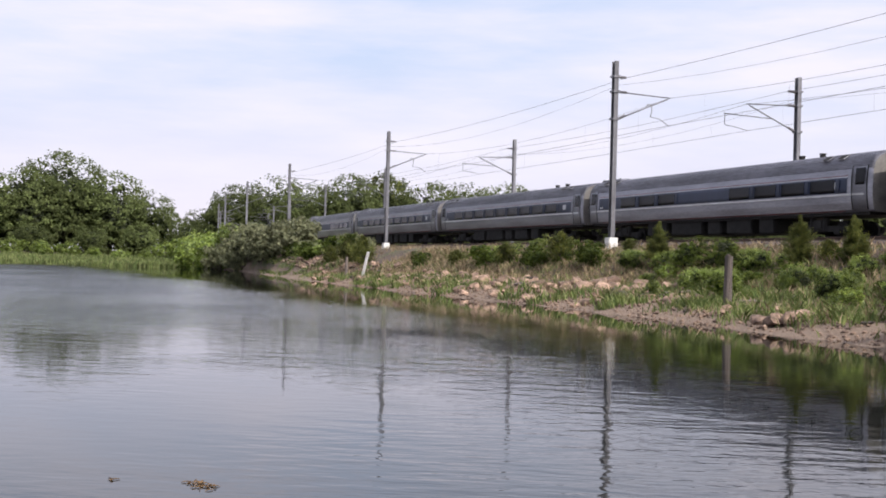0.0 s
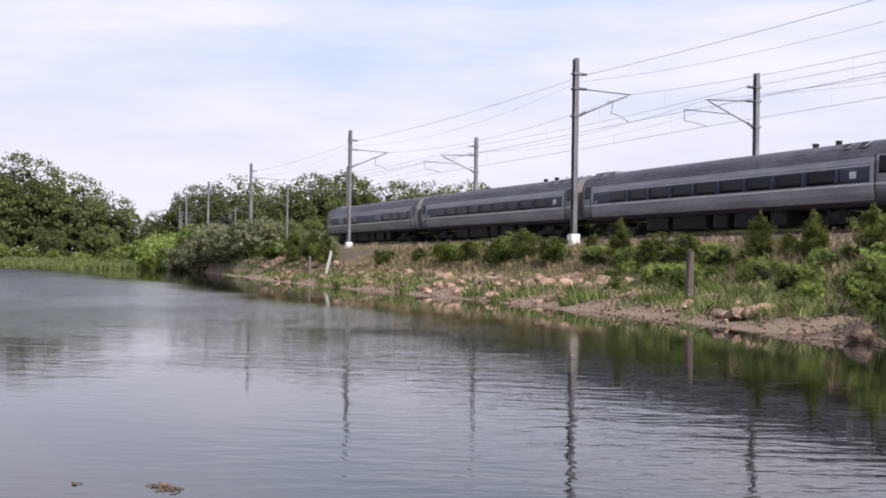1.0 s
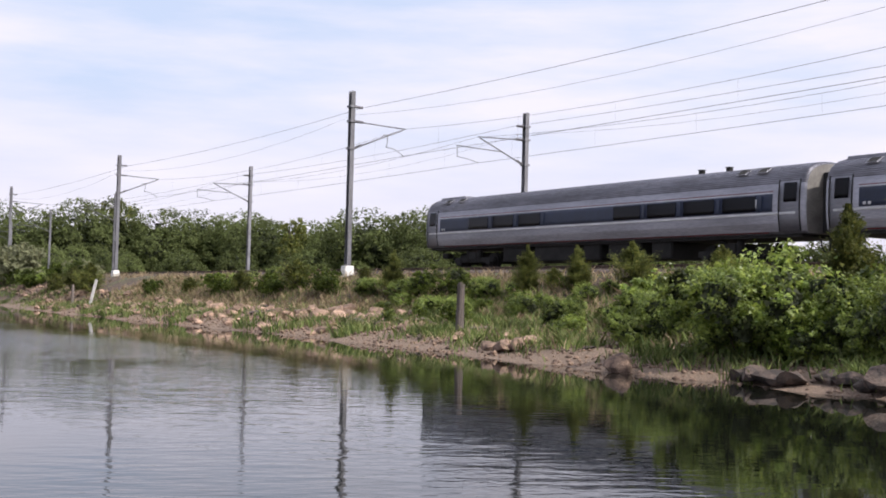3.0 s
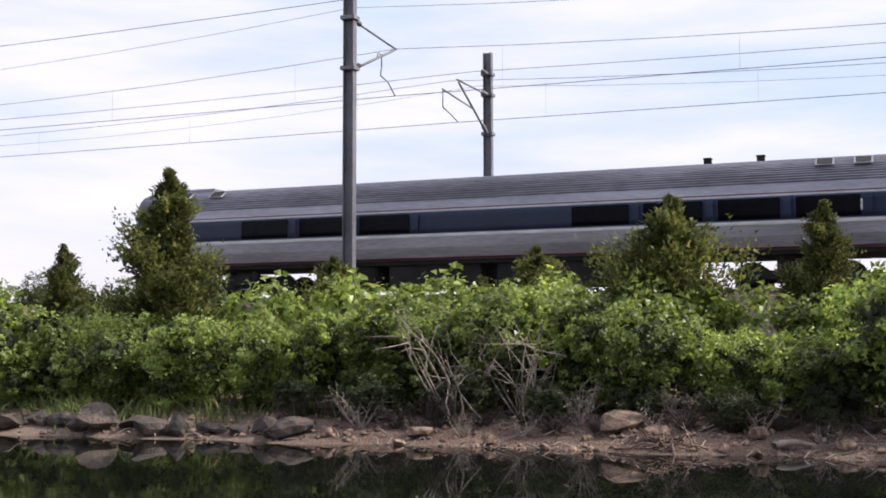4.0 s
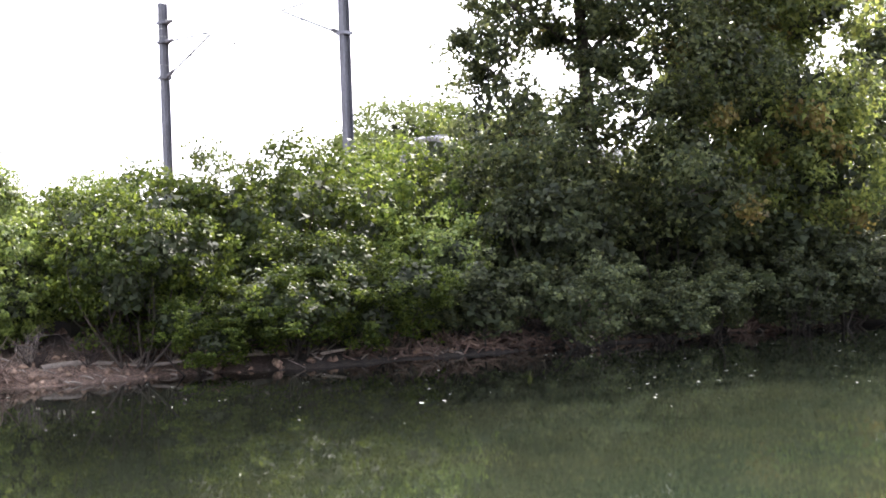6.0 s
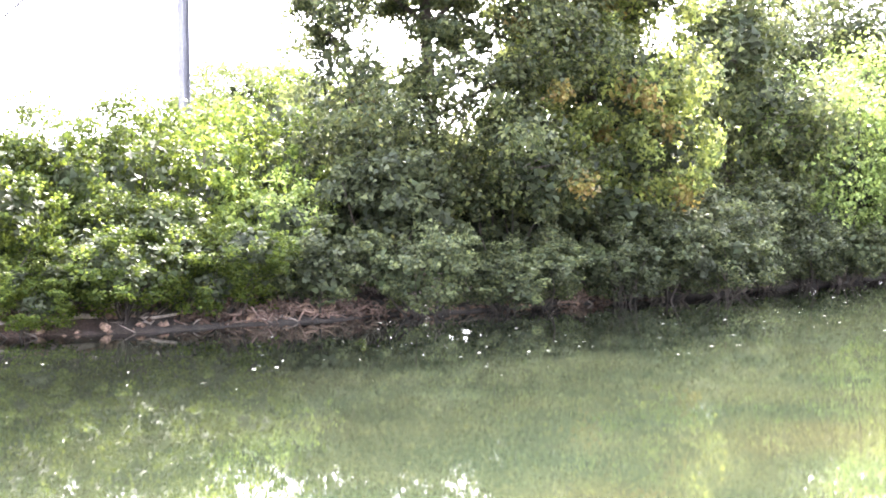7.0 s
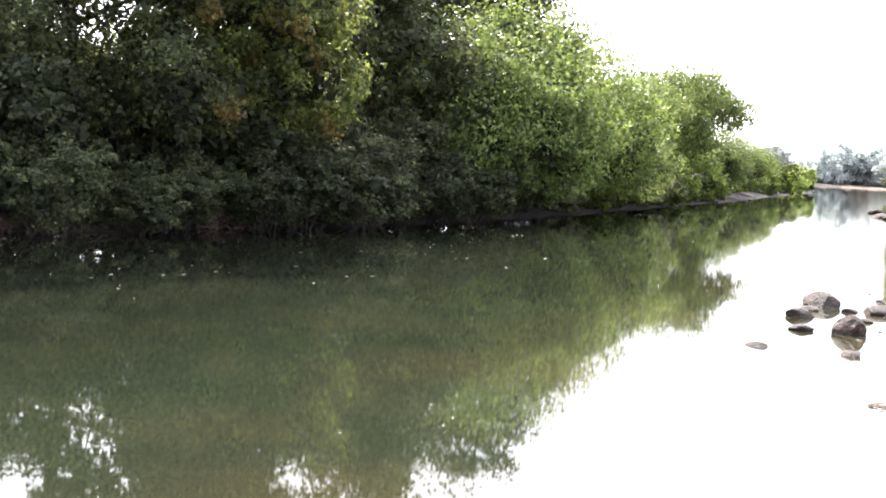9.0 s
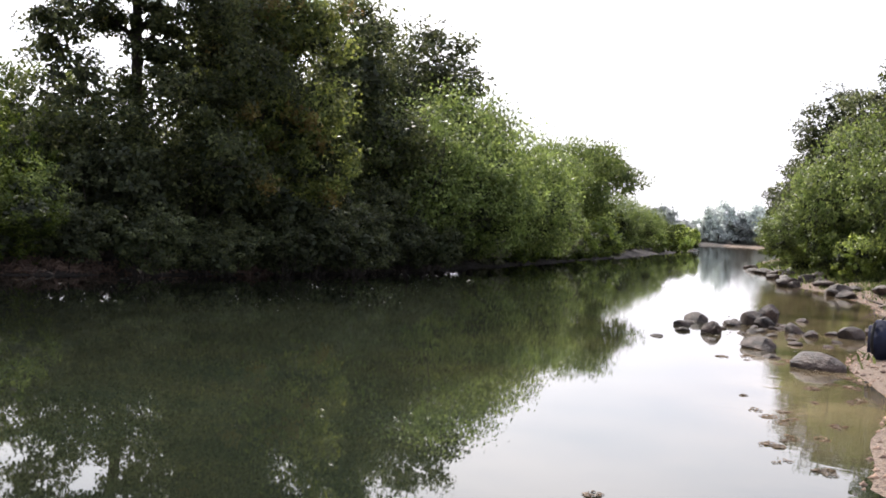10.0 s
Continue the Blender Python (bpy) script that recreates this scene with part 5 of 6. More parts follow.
for i in range(22):
    put(LOW[0], -176 + i * 1.6, 27.5 - i * 0.2 + R.uniform(-2, 4), R.uniform(1.2, 2.0), 31 * i, 0.9)
for i in range(14):
    put((LOW[1], SILVER[0], LOW[0])[i % 3], -113 + i * 1.7, 26.3 + R.uniform(-1.2, 1.0), R.uniform(0.5, 0.9), 61 * i, R.uniform(0.8, 1.05))
for i in range(16):
    put(LOW[0], -160.5 - R.uniform(0, 8), -28 + i * 3.3, R.uniform(0.8, 1.4), 91 * i, 0.8)
# low growth beyond the line, seen under the cars
for i in range(22):
    put(LOW[i % 2], -100 + i * 3.4, 45.5 + R.uniform(0, 3), R.uniform(0.7, 0.95), 29 * i, 0.9)
# far shore down the channel, its haze painted as pale leaf colour
HAZE_TREE = plant("tree", "far shore tree with haze put into its leaf colour", "tree", R, [(0, 0, 7.5, 5.5, 5.5, 4.8), (4, 0, 5.5, 4, 4, 3.6), (-4, 0, 5.5, 4, 4, 3.6), (0, 0, 2.5, 7, 5, 3)], 160, 2600, 1.2, M_HAZELEAF, (4, 0.3, 4), group="far shore trees", corners=3, clump_r=0.3, inner=0.6, aspect=0.9, leaf_name="crown", stem_name="trunk")
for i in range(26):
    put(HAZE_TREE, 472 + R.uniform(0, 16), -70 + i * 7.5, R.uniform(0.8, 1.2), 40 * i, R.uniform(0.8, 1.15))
retire(BUSH + DARK + SILVER + CEDAR + SHADE_BUSH + LOW + [BIG, OAK, RUSSET_OAK, TREE, LIGHT, UMBRELLA, FAR_PINE, HAZE_TREE, HILL_TREE] + FAR_TREE)


# bare shrubs and roots along the waterline
def bare_shrub(rng, h, n):
    paths = []
    for _ in range(n):
        a, l = rng.uniform(0, 2 * math.pi), h * rng.uniform(0.5, 1.0)
        d = np.array([math.cos(a) * 0.55, math.sin(a) * 0.55, 1.0]) * l
        k = rng.normal(0, 0.1 * l, 3)
        main = [(*(d * u + k * math.sin(3 * u)), 0.016 * (1 - 0.8 * u)) for u in np.linspace(0, 1, 6)]
        paths.append(main)
        for j in (2, 3, 4):
            p = np.array(main[j][:3])
            e = p + rng.normal(0, 0.22, 3) * l + np.array([0, 0, 0.1 * l])
            paths.append([(*p, 0.008), (*((p + e) / 2 + rng.normal(0, 0.03, 3)), 0.006), (*e, 0.002)])
    v, f = tube_np(paths, 4)
    t = thing("bare_shrub", "leafless grey twiggy shrub at the water's edge", "shrub", "bare shrubs")
    part("brushwood", mesh_np("brushwood", v, f, M_TWIG, True), t)
    return t


BARE = [bare_shrub(R, 1.3, 14), bare_shrub(R, 0.8, 12)]
put(BARE[0], -6.3, 17.3, 1.5, 10)
put(BARE[0], -5.4, 17.8, 1.3, 100)
for i in range(34):
    x = -8 + i * 1.0 + R.uniform(-0.4, 0.4)
    sy = float(np.interp(x, SHORE[:, 0], SHORE[:, 1]))
    b = put(BARE[i % 2], x, sy + R.uniform(0.5, 1.3), R.uniform(0.4, 0.75), 57 * i, 0.8)
retire(BARE)


def brush(rng, h, n):
    """Dead brown brushwood under the shrubs."""
    t = bare_shrub(rng, h, n)
    tagged(t, "dark brown dead brushwood in the shade under shrubs", "brushwood", "brushwood")
    t.name = "brushwood_heap"
    t.children[0].data.materials[0] = M_BRUSH
    return t


BRUSH = [brush(R, 1.0, 26), brush(R, 0.8, 22)]
for i in range(40):
    x = -9 + i * 0.62
    put(BRUSH[i % 2], x, float(np.interp(x, SHORE[:, 0], SHORE[:, 1])) + R.uniform(0.9, 1.5), R.uniform(0.5, 0.9), 77 * i, R.uniform(0.55, 0.9))
retire(BRUSH)


def root_tangle(x, y, r, n, turn, high=0.22):
    """A heap of torn, twisted roots at the waterline."""
    paths = []
    for _ in range(n):
        q, a = r * math.sqrt(R.random()), R.uniform(0, 2 * math.pi)
        c = np.array([q * math.cos(a) * 1.5, q * math.sin(a) * 0.5, high * (1 - (q / r) ** 2) * R.uniform(0.2, 1.0)])
        d = np.array([*R.normal(0, 1, 2), R.normal(0.1, 0.5)])
        d *= R.uniform(0.1, 0.28) / np.linalg.norm(d)
        k, w = R.normal(0, 0.05, 3), R.uniform(0.007, 0.022)
        paths.append([(*(c + d * (u - 0.5) * 2 + k * math.sin(5 * u)), w * (1 - 0.6 * u)) for u in np.linspace(0, 1, 5)])
    v, f = tube_np(paths, 5)
    thing("root_tangle", "heap of pinkish brown torn roots at the waterline", "roots", "root tangles", pose(x, y, max(0.0, gz(x, y)) + 0.02, 0, 0, turn), mesh_np("root_tangle", v, f, M_ROOT, True))


for x, y, r, n, a in [(5.6, 15.75, 0.34, 60, -15), (6.3, 15.45, 0.36, 70, -25), (7.0, 15.1, 0.25, 34, -20), (1.3, 16.3, 0.3, 50, 0), (3.3, 16.1, 0.35, 50, 0), (-3.0, 16.4, 0.4, 50, 5), (12.0, 13.1, 0.5, 90, -25), (13.0, 12.75, 0.5, 90, -20), (14.0, 12.5, 0.4, 70, -20), (18.5, 11.0, 0.4, 60, -10)]:
    root_tangle(x, float(np.interp(x, SHORE[:, 0], SHORE[:, 1])) + 0.22, r, n, a)


def dead_branch(x, y, z, l, n, turn):
    """Bleached dead boughs that reach out of the shrubs."""
    paths = []
    for i in range(n):
        e = np.array([l * R.uniform(0.5, 1.0), R.normal(0, 0.2) * l, R.normal(0.05, 0.18) * l])
        k = R.normal(0, 0.06, 3) * l
        main = [(*(e * u + k * math.sin(4 * u)), 0.014 * (1 - 0.75 * u)) for u in np.linspace(0, 1, 7)]
        paths.append(main)
        for j in (3, 4, 5):
            p = np.array(main[j][:3])
            q = p + e * R.uniform(0.12, 0.3) + R.normal(0, 0.1, 3) * l
            paths.append([(*p, 0.006), (*((p + q) / 2 + R.normal(0, 0.02, 3)), 0.005), (*q, 0.002)])
    paths.append([(0.05, 0, 0.02, 0.013), (-0.1, -0.15, -0.3, 0.014), (-0.2, -0.35, gz(x, y) - z, 0.016)])
    v, f = tube_np(paths, 5)
    thing("dead_branch", "bleached leafless bough reaching out of the shrubs", "branch", "dead branches", pose(x, y, z, 0, 0, turn), mesh_np("dead_branch", v, f, M_TWIG, True))


for x, y, z, l, n, a in [(5.2, 16.3, 1.75, 1.6, 7, 195), (4.8, 16.2, 1.35, 1.4, 6, 185), (5.8, 16.1, 1.9, 1.1, 4, 190), (3.9, 16.2, 0.45, 0.8, 3, 190), (16.0, 12.5, 0.55, 1.3, 4, -20), (14.2, 12.9, 0.6, 1.2, 4, 170), (23.5, 10.4, 0.45, 1.2, 3, -20)]:
    dead_branch(x, y, z, l, n, a)


# ---- grass ----
def blades(name, label, rng, xs, ys, h, material, lean=0.35, width=0.02, zs=None):
    n = len(xs)
    z = height(xs, ys) if zs is None else zs
    b = np.stack([xs, ys, z - 0.02], -1)
    a = rng.uniform(0, 2 * np.pi, n)
    side = np.stack([np.cos(a), np.sin(a), 0 * a], -1) * width
    hh = h * rng.uniform(0.45, 1.15, (n, 1))
    tip = b + np.concatenate([rng.normal(0, lean, (n, 2)) * hh, hh], 1)
    mid = b + (tip - b) * np.array([0.35, 0.35, 0.6])
    v = np.stack([b - side, b + side, mid + side * 0.8, tip, mid - side * 0.8], 1).reshape(-1, 3)
    f = (np.array([0, 1, 2, 3, 4])[None] + 5 * np.arange(n)[:, None])
    tagged(new(name, mesh_np(name, v, f, material)), label, "grass", kind="stuff")


def scatter(rng, n, x0, x1, s0, s1, clump=0.0, line=SHORE, sign=1):
    if clump:
        k = max(4, n // 60)
        cx, cs = rng.uniform(x0, x1, k), rng.uniform(s0, s1, k)
        j = rng.integers(0, k, n)
        x, s = cx[j] + rng.normal(0, clump, n), np.maximum(cs[j] + rng.normal(0, clump, n), min(s0, 0.15))
    else:
        x, s = rng.uniform(x0, x1, n), rng.uniform(s0, s1, n)
    return x, np.interp(x, line[:, 0], line[:, 1]) + sign * s


x, y = scatter(R, 15000, -37, -8, 0.7, 6.5, 0.34)
blades("grass", "clumps of green grass and weeds on the bank", R, x, y, 0.36, M_GRASS, 0.45, 0.016)
x, y = scatter(R, 5200, -118, -33, 0.3, 3.6, 0.5)
blades("grass", "sparse green grass on the gravel bank", R, x, y, 0.4, M_GRASS, 0.4, 0.03)
x, y = scatter(R, 8000, -95, -16, 1.5, 8.0, 0.6)
blades("dry_grass", "dry straw-coloured grass on the bank", R, x, y, 0.35, M_STRAW, 0.5, 0.018)
x, y = R.uniform(-75, -10, 11000), R.uniform(22.5, 26.9, 11000)
blades("dry_grass", "dry brown grass on the slope below the track", R, x, y, 0.42, M_STRAW, 0.5, 0.02)
x, y = R.uniform(-75, -10, 7000), R.uniform(21.5, 26.5, 7000)
blades("grass", "rough green weeds on the slope below the track", R, x, y, 0.36, M_GRASS, 0.5, 0.02)
y = R.uniform(-60, 30, 22000)
x = -149.2 - 0.25 * np.minimum(y, 30) - 16 * R.uniform(0, 1, 22000) ** 1.6
blades("marsh_grass", "pale green marsh grass along the far shore", R, x, y, 0.75, M_MARSH, 0.25, 0.09)
x, y = scatter(R, 9000, 8, 40, 1.2, 5.5, 0.7, OWN, -1)
blades("grass", "fresh green grass on the sandy shore", R, x, y, 0.16, M_GRASS, 0.5, 0.02)


x, y = scatter(R, 7000, 38, 72, 0.9, 4.5, 0.7, OWN, -1)
blades("grass", "bright green grass behind the shore boulders", R, x, y, 0.35, M_GRASS, 0.4, 0.03)


# ---- stones ----
def stone_mesh(name, seed, material, planes, cuts, lump, flat):
    """A stone: a ball cut by random planes, then roughened."""
    rng = np.random.default_rng(100 + seed)
    bm = bmesh.new()
    bmesh.ops.create_icosphere(bm, subdivisions=cuts, radius=0.5)
    cut = []
    for _ in range(planes):
        cut.append((Vector(unit(rng.normal(0, 1, 3) * np.array([1, 1, 0.8]))), rng.uniform(0.2, 0.4)))
    for v in bm.verts:
        for n, d in cut:
            k = v.co.dot(n) - d
            if k > 0:
                v.co -= n * k * 0.95
        q = noise.noise(v.co * 3.0 + Vector((seed * 3.1, 0, 2.0))) + 0.5 * noise.noise(v.co * 7.0 + Vector((0, seed * 1.7, 0)))
        v.co *= 1 + lump * q
        v.co.z = max(-0.2, v.co.z * flat)
    return from_bm(name, bm, material)


ROCKS = [stone_mesh('rock', k, M_ROCK, 13, 2, 0.05, R.uniform(0.75, 1.0)) for k in range(7)]
DARK_ROCKS = [stone_mesh('rock', 40 + k, M_WETROCK, 12, 2, 0.05, R.uniform(0.8, 1.0)) for k in range(3)]
STONES = [stone_mesh('boulder', 20 + k, M_WETROCK, 6, 3, 0.13, R.uniform(0.7, 0.9)) for k in range(6)]


def rock(me, x, y, sx, sy=None, sz=None, turn=0.0, label="angular pinkish rock on the gravel bank", group="bank rocks", z=None, name="rock"):
    sy = sx if sy is None else sy
    sz = sx if sz is None else sz
    h = gz(x, y) if z is None else z
    thing(name, label, "rock", group, pose(x, y, h + 0.17 * sz, R.uniform(-9, 9), R.uniform(-9, 9), turn) @ Matrix.Diagonal((sx, sy, sz, 1)), me)


for i in range(230):
    x = R.uniform(-64, -33) if i < 160 else R.uniform(-114, -62) if i < 208 else R.uniform(-34, -16)
    s = R.uniform(2.2, 4.3) if i < 160 else R.uniform(1.4, 4.6) if i < 208 else R.uniform(1.0, 4)
    k = R.uniform(0.38, 0.85) if i < 160 else R.uniform(0.4, 0.8) if i < 208 else R.uniform(0.14, 0.36)
    rock(DARK_ROCKS[i % 3] if i % 6 == 5 else ROCKS[i % 7], x, float(np.interp(x, SHORE[:, 0], SHORE[:, 1])) + s, k * 1.4, k, k * R.uniform(0.7, 1.1), R.uniform(0, 360))
for i in range(46):
    x = R.uniform(-84, -20)
    k = R.uniform(0.3, 0.7)
    rock(ROCKS[i % 7], x, float(np.interp(x, SHORE[:, 0], SHORE[:, 1])) + R.uniform(0.3, 1.6), k * 1.3, k, k * 0.8, R.uniform(0, 360), "low brown rock at the waterline")
rock(ROCKS[2], -18.3, 16.2, 0.95, 0.75, 0.62, 20, "rounded pinkish boulder at the waterline")
for i in range(15):
    x = -15.4 + i * 0.48
    k = R.uniform(0.5, 0.85)
    rock(DARK_ROCKS[i % 3], x, float(np.interp(x, SHORE[:, 0], SHORE[:, 1])) + R.uniform(0.1, 0.6), k * 1.2, k, k * R.uniform(0.7, 1.0), R.uniform(0, 360), "grey brown rock in a row along the waterline")
for x, y, a, b, c in [(-3.75, 16.9, 1.15, 0.7, 0.5), (-3.2, 16.6, 0.45, 0.4, 0.45), (2.25, 16.5, 1.0, 0.65, 0.5), (5.0, 16.4, 0.9, 0.8, 0.7), (4.6, 15.9, 0.5, 0.4, 0.4), (-6.6, 16.6, 0.6, 0.5, 0.3), (0.4, 16.4, 0.5, 0.4, 0.35)]:
    rock(ROCKS[int(abs(x * 7)) % 6], x, y, a, b, c, x * 50, "grey boulder under the shrubs by the water")
for i in range(70):
    x = R.uniform(-10, 14)
    k = R.uniform(0.12, 0.34)
    rock(ROCKS[i % 7], x, float(np.interp(x, SHORE[:, 0], SHORE[:, 1])) + R.uniform(0.1, 1.3), k * 1.4, k, k, R.uniform(0, 360), "small pinkish stone at the water's edge", "shore stones", name="stone")

# boulders in the shallows on the camera's side
for x, y, a, b, c in [(14.2, 0.2, 0.85, 0.6, 0.55), (12.9, 0.42, 0.5, 0.4, 0.35), (11.8, -0.1, 0.68, 0.5, 0.55), (13.9, -0.42, 0.7, 0.5, 0.4), (14.3, -0.75, 0.75, 0.6, 0.75), (15.2, -1.1, 0.7, 0.6, 0.95), (14.0, -0.95, 0.65, 0.5, 0.6),
                      (16.4, -1.7, 0.5, 0.4, 0.3), (13.1, -1.35, 0.45, 0.4, 0.5), (12.5, -1.62, 0.32, 0.3, 0.4), (9.6, -0.75, 0.85, 0.65, 0.6), (7.6, -1.35, 1.15, 0.8, 0.62), (8.4, -0.9, 0.5, 0.4, 0.25), (12.9, -2.2, 0.75, 0.6, 0.6), (13.8, -2.7, 0.6, 0.5, 0.45), (0.2, -1.12, 0.12, 0.1, 0.12), (0.55, -1.28, 0.1, 0.08, 0.08)]:
    rock(STONES[int(x * 13) % 6], x, y, a * 0.76, b * 0.72, c * 0.76, x * 77, "dark wet rounded boulder in the shallows", "shallow boulders", z=max(-0.06, gz(x, y) - 0.03), name="boulder")
for i in range(60):
    a = R.uniform(0, 2 * math.pi)
    x, y, k = 12.6 + 2.6 * R.normal(0, 0.6), -0.9 + 0.9 * R.normal(0, 0.7), 0.06 + 0.2 * R.random() ** 2
    rock(STONES[i % 6], x, y, k * 1.3, k, k * 0.6, math.degrees(a), "small dark wet stone awash between boulders", "shallow stones", z=max(-0.02, gz(x, y) - 0.02), name="stone")
for i in range(44):
    x = R.uniform(27, 66)
    k = R.uniform(0.3, 0.85)
    rock(STONES[i % 6], x, float(np.interp(x, OWN[:, 0], OWN[:, 1])) - R.uniform(-0.5, 1.3), k * 1.3, k, k * R.uniform(0.5, 0.85), R.uniform(0, 360), "dark boulder on the sandy shore", "shore boulders", name="boulder")


def pebbles(name, label, rng, xs, ys, size, material):
    n = len(xs)
    base = np.array([(1, 0, 0), (-0.5, 0.8, 0), (-0.6, -0.7, 0), (0.1, 0, 0.7), (0, 0, -0.4)])
    tri = np.array([(0, 1, 3), (1, 2, 3), (2, 0, 3), (1, 0, 4), (2, 1, 4), (0, 2, 4)])
    a = rng.uniform(0, 2 * np.pi, n)
    s = size * rng.uniform(0.4, 1.5, n)
    v = np.repeat(base[None], n, 0) * s[:, None, None] * rng.uniform(0.7, 1.2, (n, 5, 1))
    c, d = np.cos(a)[:, None], np.sin(a)[:, None]
    v = np.stack([v[..., 0] * c - v[..., 1] * d, v[..., 0] * d + v[..., 1] * c, v[..., 2]], -1)
    v += np.stack([xs, ys, height(xs, ys)], -1)[:, None]
    tagged(new(name, mesh_np(name, v.reshape(-1, 3), (tri[None] + 5 * np.arange(n)[:, None, None]).reshape(-1, 3), material)), label, "pebbles", kind="stuff")


x, y = scatter(R, 9000, -80, 20, 0.0, 4.0)
pebbles("pebbles", "loose pinkish pebbles and broken stone on the bank", R, x, y, 0.07, M_ROCK)
x, y = scatter(R, 2600, -112, -32, 1.6, 4.6)
pebbles("rubble", "tumbled pinkish broken stone between the bank rocks", R, x, y, 0.2, M_ROCK)
x, y = scatter(R, 2600, 0, 30, -0.1, 2.2, 0, OWN, -1)
pebbles("pebbles", "loose pebbles on the sandy shore", R, x, y, 0.035, M_ROCK)
x = R.uniform(-60, 40, 9000)
y = np.where(R.random(9000) < 0.5, MAST_NEAR, TRACK_NEAR - 2) + R.uniform(-0.9, 0.9, 9000)
pebbles("ballast_stones", "loose brown ballast stones beside the track", R, x, y, 0.05, M_BALLAST)

# ---- posts and odds and ends on the banks ----
bm = bmesh.new()
rod(bm, (0, 0, -0.2), (0.02, 0.01, 1.55), 0.13, 0.11, 10)
box(bm, -0.05, 0.04, -0.04, 0.05, 1.5, 1.6)
thing("wooden_post", "weathered grey wooden post standing in the bank", "post", m=pose(-29.0, 19.4, gz(-29.0, 19.4)), data=from_bm("wooden_post", bm, M_WOOD))
bm = bmesh.new()
rod(bm, (0, 0, -0.2), (0.0, 0.0, 1.45), 0.10, 0.09, 10)
thing("wooden_post", "short weathered post beside the white stake", "post", m=pose(-75.5, 21.3, gz(-75.5, 21.3)), data=from_bm("wooden_post", bm, M_WOOD))
bm = bmesh.new()
box(bm, -0.08, 0.08, -0.05, 0.05, -0.2, 1.75, 0.01)
thing("white_stake", "white painted stake leaning on the bank", "stake", m=pose(-72.2, 21.4, gz(-72.2, 21.4), 8, 14, 60), data=from_bm("white_stake", bm, M_PAINT))
bm = bmesh.new()
box(bm, -0.14, 0.14, -0.1, 0.1, -0.2, 1.35, 0.02)
thing("marker_post", "white marker post near the track", "post", m=pose(-115.5, 27.2, gz(-115.5, 27.2)), data=from_bm("marker_post", bm, M_PAINT))


def driftwood(x, y, l, turn, z=None):
    p = [(l * (u - 0.5), 0.12 * l * math.sin(4 * u), 0.05 + 0.04 * math.sin(7 * u), 0.05 * (1.1 - 0.7 * u)) for u in np.linspace(0, 1, 8)]
    q = [(0.1 * l, 0.05 * l, 0.07, 0.03), (0.2 * l, 0.2 * l, 0.15, 0.02), (0.28 * l, 0.26 * l, 0.3, 0.008)]
    v, f = tube_np([p, q], 6)
    thing("driftwood", "bleached piece of driftwood at the waterline", "driftwood", "driftwood", pose(x, y, gz(x, y) if z is None else z, 0, 0, turn), mesh_np("driftwood", v, f, M_TWIG, True))


for x, y, l, a in [(-1.0, 16.4, 1.2, 30), (1.7, 16.3, 1.0, 100), (6.6, 15.2, 1.6, -20), (8.6, 14.2, 2.0, -30), (10.6, 13.2, 1.7, -25), (16.5, 11.4, 2.2, -20), (19.5, 10.4, 1.8, -10), (-44, 22, 2.2, 12), (-47, 21.5, 1.8, 40), (-28, 20, 2.0, 10), (24, -4.2, 2.0, 20)]:
    driftwood(x, y, l, a)


n = 480
x = R.uniform(-12, 26, n)
y = np.interp(x, SHORE[:, 0], SHORE[:, 1]) + R.uniform(-0.1, 1.2, n)
paths = []
for px, py in zip(x, y):
    a, l, h = R.uniform(0, math.pi), R.uniform(0.06, 0.26), max(0.0, gz(px, py))
    dx, dy, up = math.cos(a) * l / 2, math.sin(a) * l / 2, R.uniform(0, 0.5) * l
    r = R.uniform(0.006, 0.016)
    paths.append([(px - dx, py - dy, h + 0.01, r), (px, py, h + 0.03 + up * 0.4, r * 0.9), (px + dx, py + dy, h + 0.02 + up, r * 0.4)])
v, f = tube_np(paths, 4)
tagged(new("stick_litter", mesh_np("stick_litter", v, f, M_TWIG)), "washed-up sticks and roots along the waterline", "sticks", kind="stuff")


# ---- bag on the sand ----
def backpack(x, y):
    t = thing("backpack", "dark navy backpack lying on the sand", "backpack", m=pose(x, y, gz(x, y), 0, 0, 70))
    bm = bmesh.new()
    box(bm, -0.2, 0.2, -0.16, 0.16, 0.0, 0.5, 0.08)
    part("bag_body", from_bm("bag_body", bm, M_BAG, True), t)
    bm = bmesh.new()
    box(bm, -0.15, 0.15, -0.25, -0.14, 0.04, 0.3, 0.05)
    part("front_pocket", from_bm("front_pocket", bm, M_BAG, True), t)
    for s in (-0.11, 0.11):
        pth = [(s, 0.15 + 0.1 * math.sin(math.pi * u), 0.08 + 0.38 * u, 0.022) for u in np.linspace(0, 1, 8)]
        v, f = tube_np([pth], 6)
        part("shoulder_strap", mesh_np("shoulder_strap", v, f, M_STRAP, True), t, "black webbing strap")
    pth = [(-0.05 + 0.1 * u, 0.05, 0.49 + 0.06 * math.sin(math.pi * u), 0.012) for u in np.linspace(0, 1, 7)]
    v, f = tube_np([pth], 6)
    part("carry_loop", mesh_np("carry_loop", v, f, M_STRAP, True), t, "black carrying loop")


backpack(9.0, -2.3)

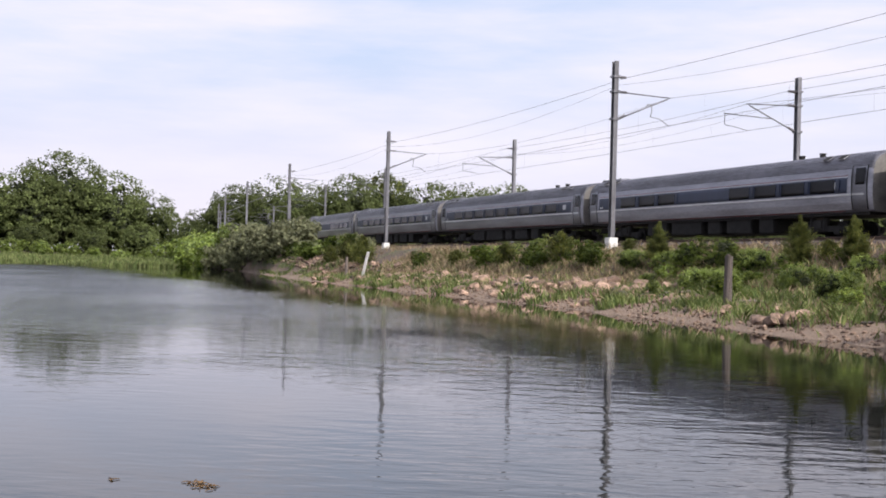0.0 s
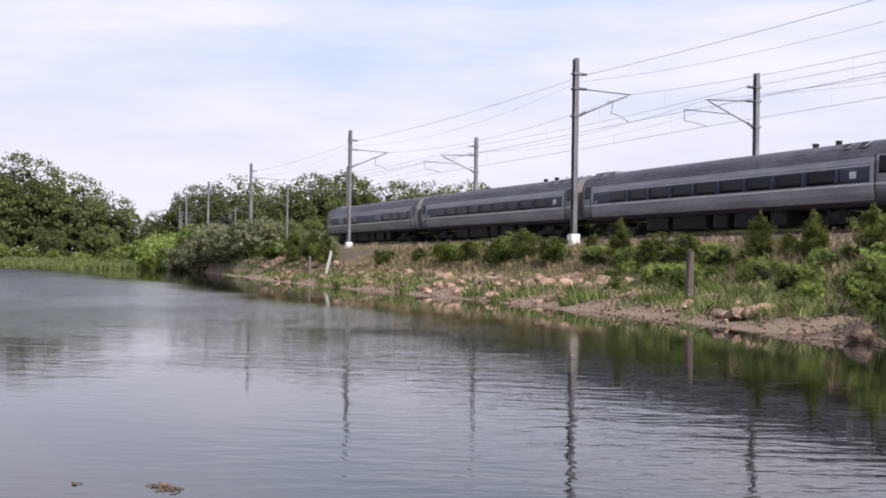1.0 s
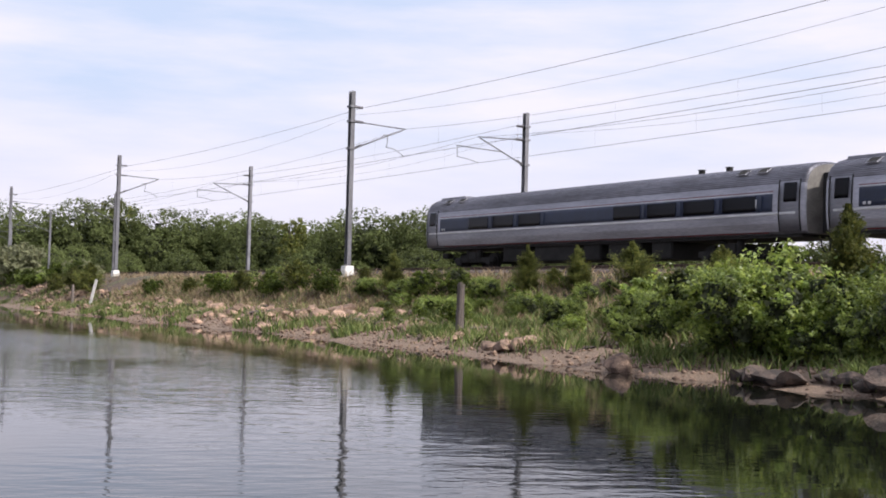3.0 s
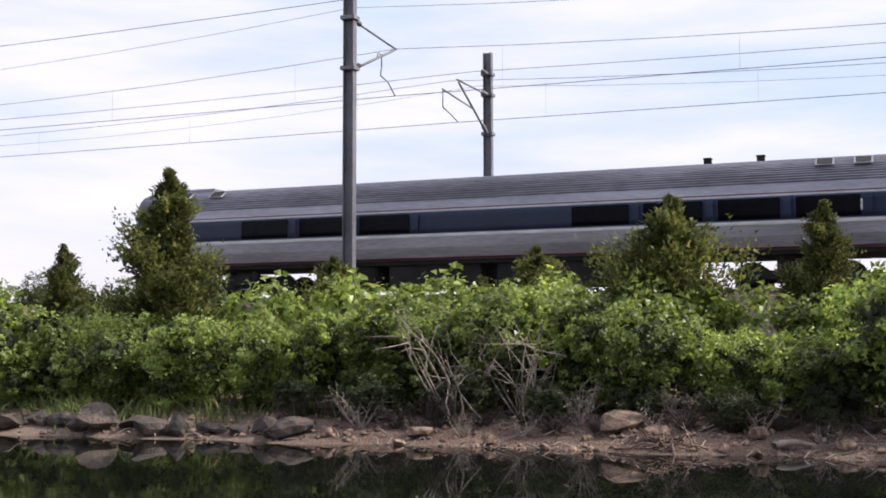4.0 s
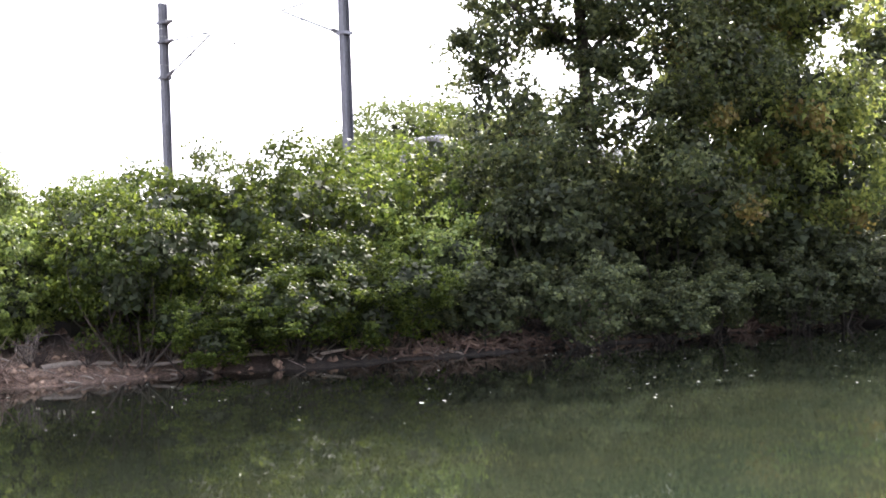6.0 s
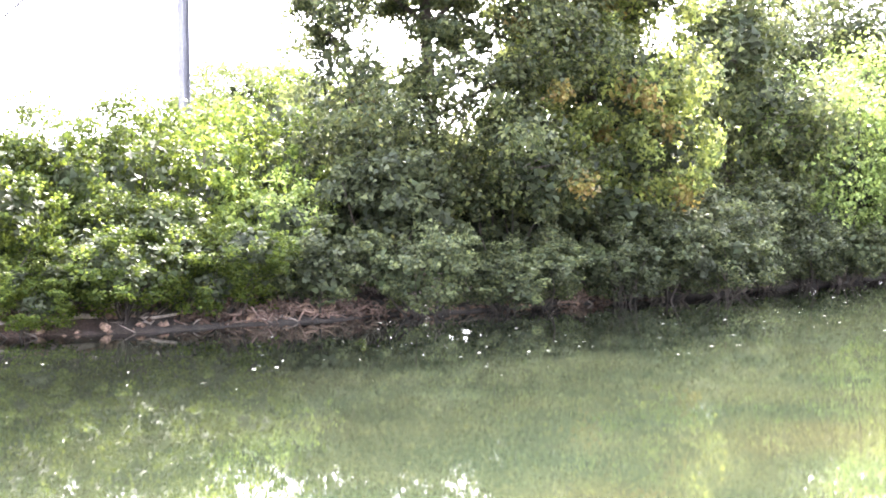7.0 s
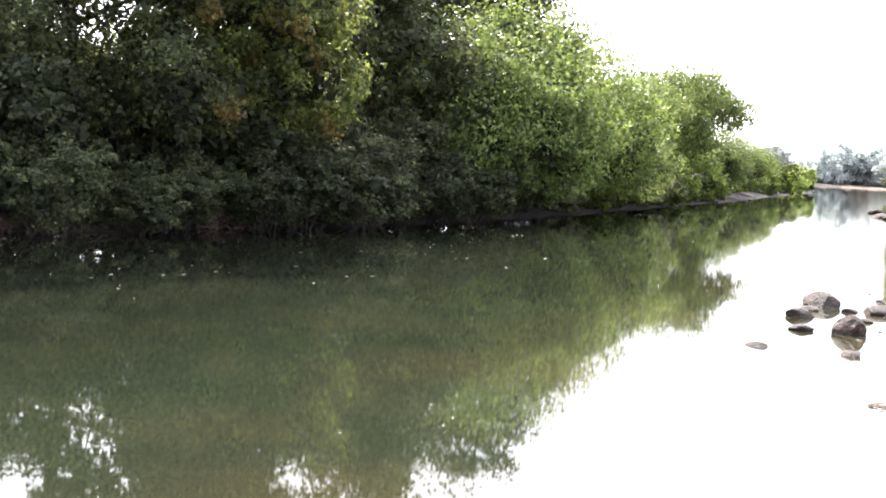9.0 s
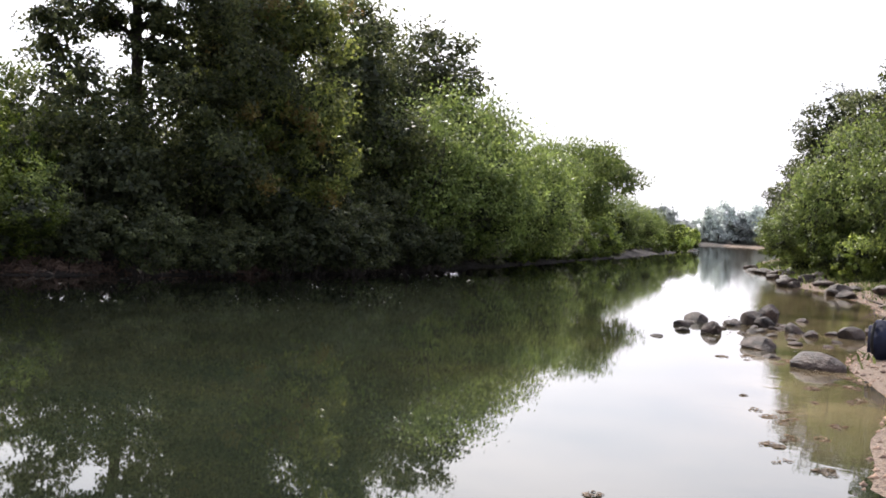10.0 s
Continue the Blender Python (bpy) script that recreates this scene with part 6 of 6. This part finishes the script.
# ---- things afloat ----
n = 430
x = R.uniform(5, 40, n)
y = np.interp(x, SHORE[:, 0], SHORE[:, 1]) - R.uniform(0.6, 7.5, n) * np.interp(x, [5, 32], [1, 0.8])
a = R.uniform(0, 2 * np.pi, n)
s = 0.011 + 0.036 * R.uniform(0, 1, n) ** 2.2
quad = np.array([(1, 0), (0, 0.5), (-1, 0), (0, -0.5)])
v = np.stack([x[:, None] + s[:, None] * (quad[None, :, 0] * np.cos(a)[:, None] - quad[None, :, 1] * np.sin(a)[:, None]),
              y[:, None] + s[:, None] * (quad[None, :, 0] * np.sin(a)[:, None] + quad[None, :, 1] * np.cos(a)[:, None]),
              np.full((n, 4), 0.003) + np.array([0.0, 0.002, 0.003, 0.0])], -1)
tagged(new("floating_leaves", mesh_np("floating_leaves", v.reshape(-1, 3), np.arange(4 * n).reshape(-1, 4), M_FLECK)), "pale leaves and flecks afloat on the water", "leaves", kind="stuff")


def seaweed(x, y, r, n):
    paths = []
    for _ in range(n):
        a, q = R.uniform(0, 2 * math.pi), r * math.sqrt(R.random())
        b = R.uniform(0, 2 * math.pi)
        l = R.uniform(0.012, 0.045)
        c = np.array([q * math.cos(a) * 1.6, q * math.sin(a) * 0.7, 0.0])
        d = np.array([math.cos(b), math.sin(b), 0]) * l
        paths.append([(*(c - d), 0.0015), (*(c + [0, 0, 0.004]), 0.004), (*(c + d), 0.002)])
    v, f = tube_np(paths, 4)
    ob = new("seaweed", mesh_np("seaweed", v, f, M_WEED, True))
    ob.matrix_world = pose(x, y, 0.004, 0, 0, R.uniform(-20, 20))
    tagged(ob, "rust brown scraps of floating seaweed", "seaweed", kind="stuff")


for x, y, r, n in [(0.8, -1.0, 0.09, 34), (-0.6, 0.3, 0.06, 22), (1.6, -0.75, 0.05, 20), (5.4, -1.2, 0.1, 30)]:
    seaweed(x, y, r, n)
for i in range(34):
    u = R.random()
    seaweed(1.2 + 8.5 * u + R.normal(0, 0.5), -1.25 + 0.55 * math.sin(9 * u) + R.normal(0, 0.3), R.uniform(0.03, 0.13), int(R.uniform(6, 26)))
seaweed(-7.4, 1.2, 0.12, 30)
seaweed(-7.7, 0.7, 0.02, 4)


# ---- what moves ----
def motions():
    """The train runs along the line at a steady speed, each car turning with the curve."""
    for i, car in enumerate(CARS):
        rows = []
        for k in range(21):
            t = k * 0.5
            x0 = -143.25 + 29.85 * t + 26.0 * i
            ya, yb = TRACK_FAR + float(bend(x0 + 3.9)), TRACK_FAR + float(bend(x0 + CAR_L - 3.9))
            turn = math.degrees(math.atan2(yb - ya, CAR_L - 7.8))
            rows.append((t, pose(x0 + 0.18, ya - math.tan(radians(turn)) * 3.9, RAIL_Z, 0, 0, turn)))
        walk(car, rows)


motions()
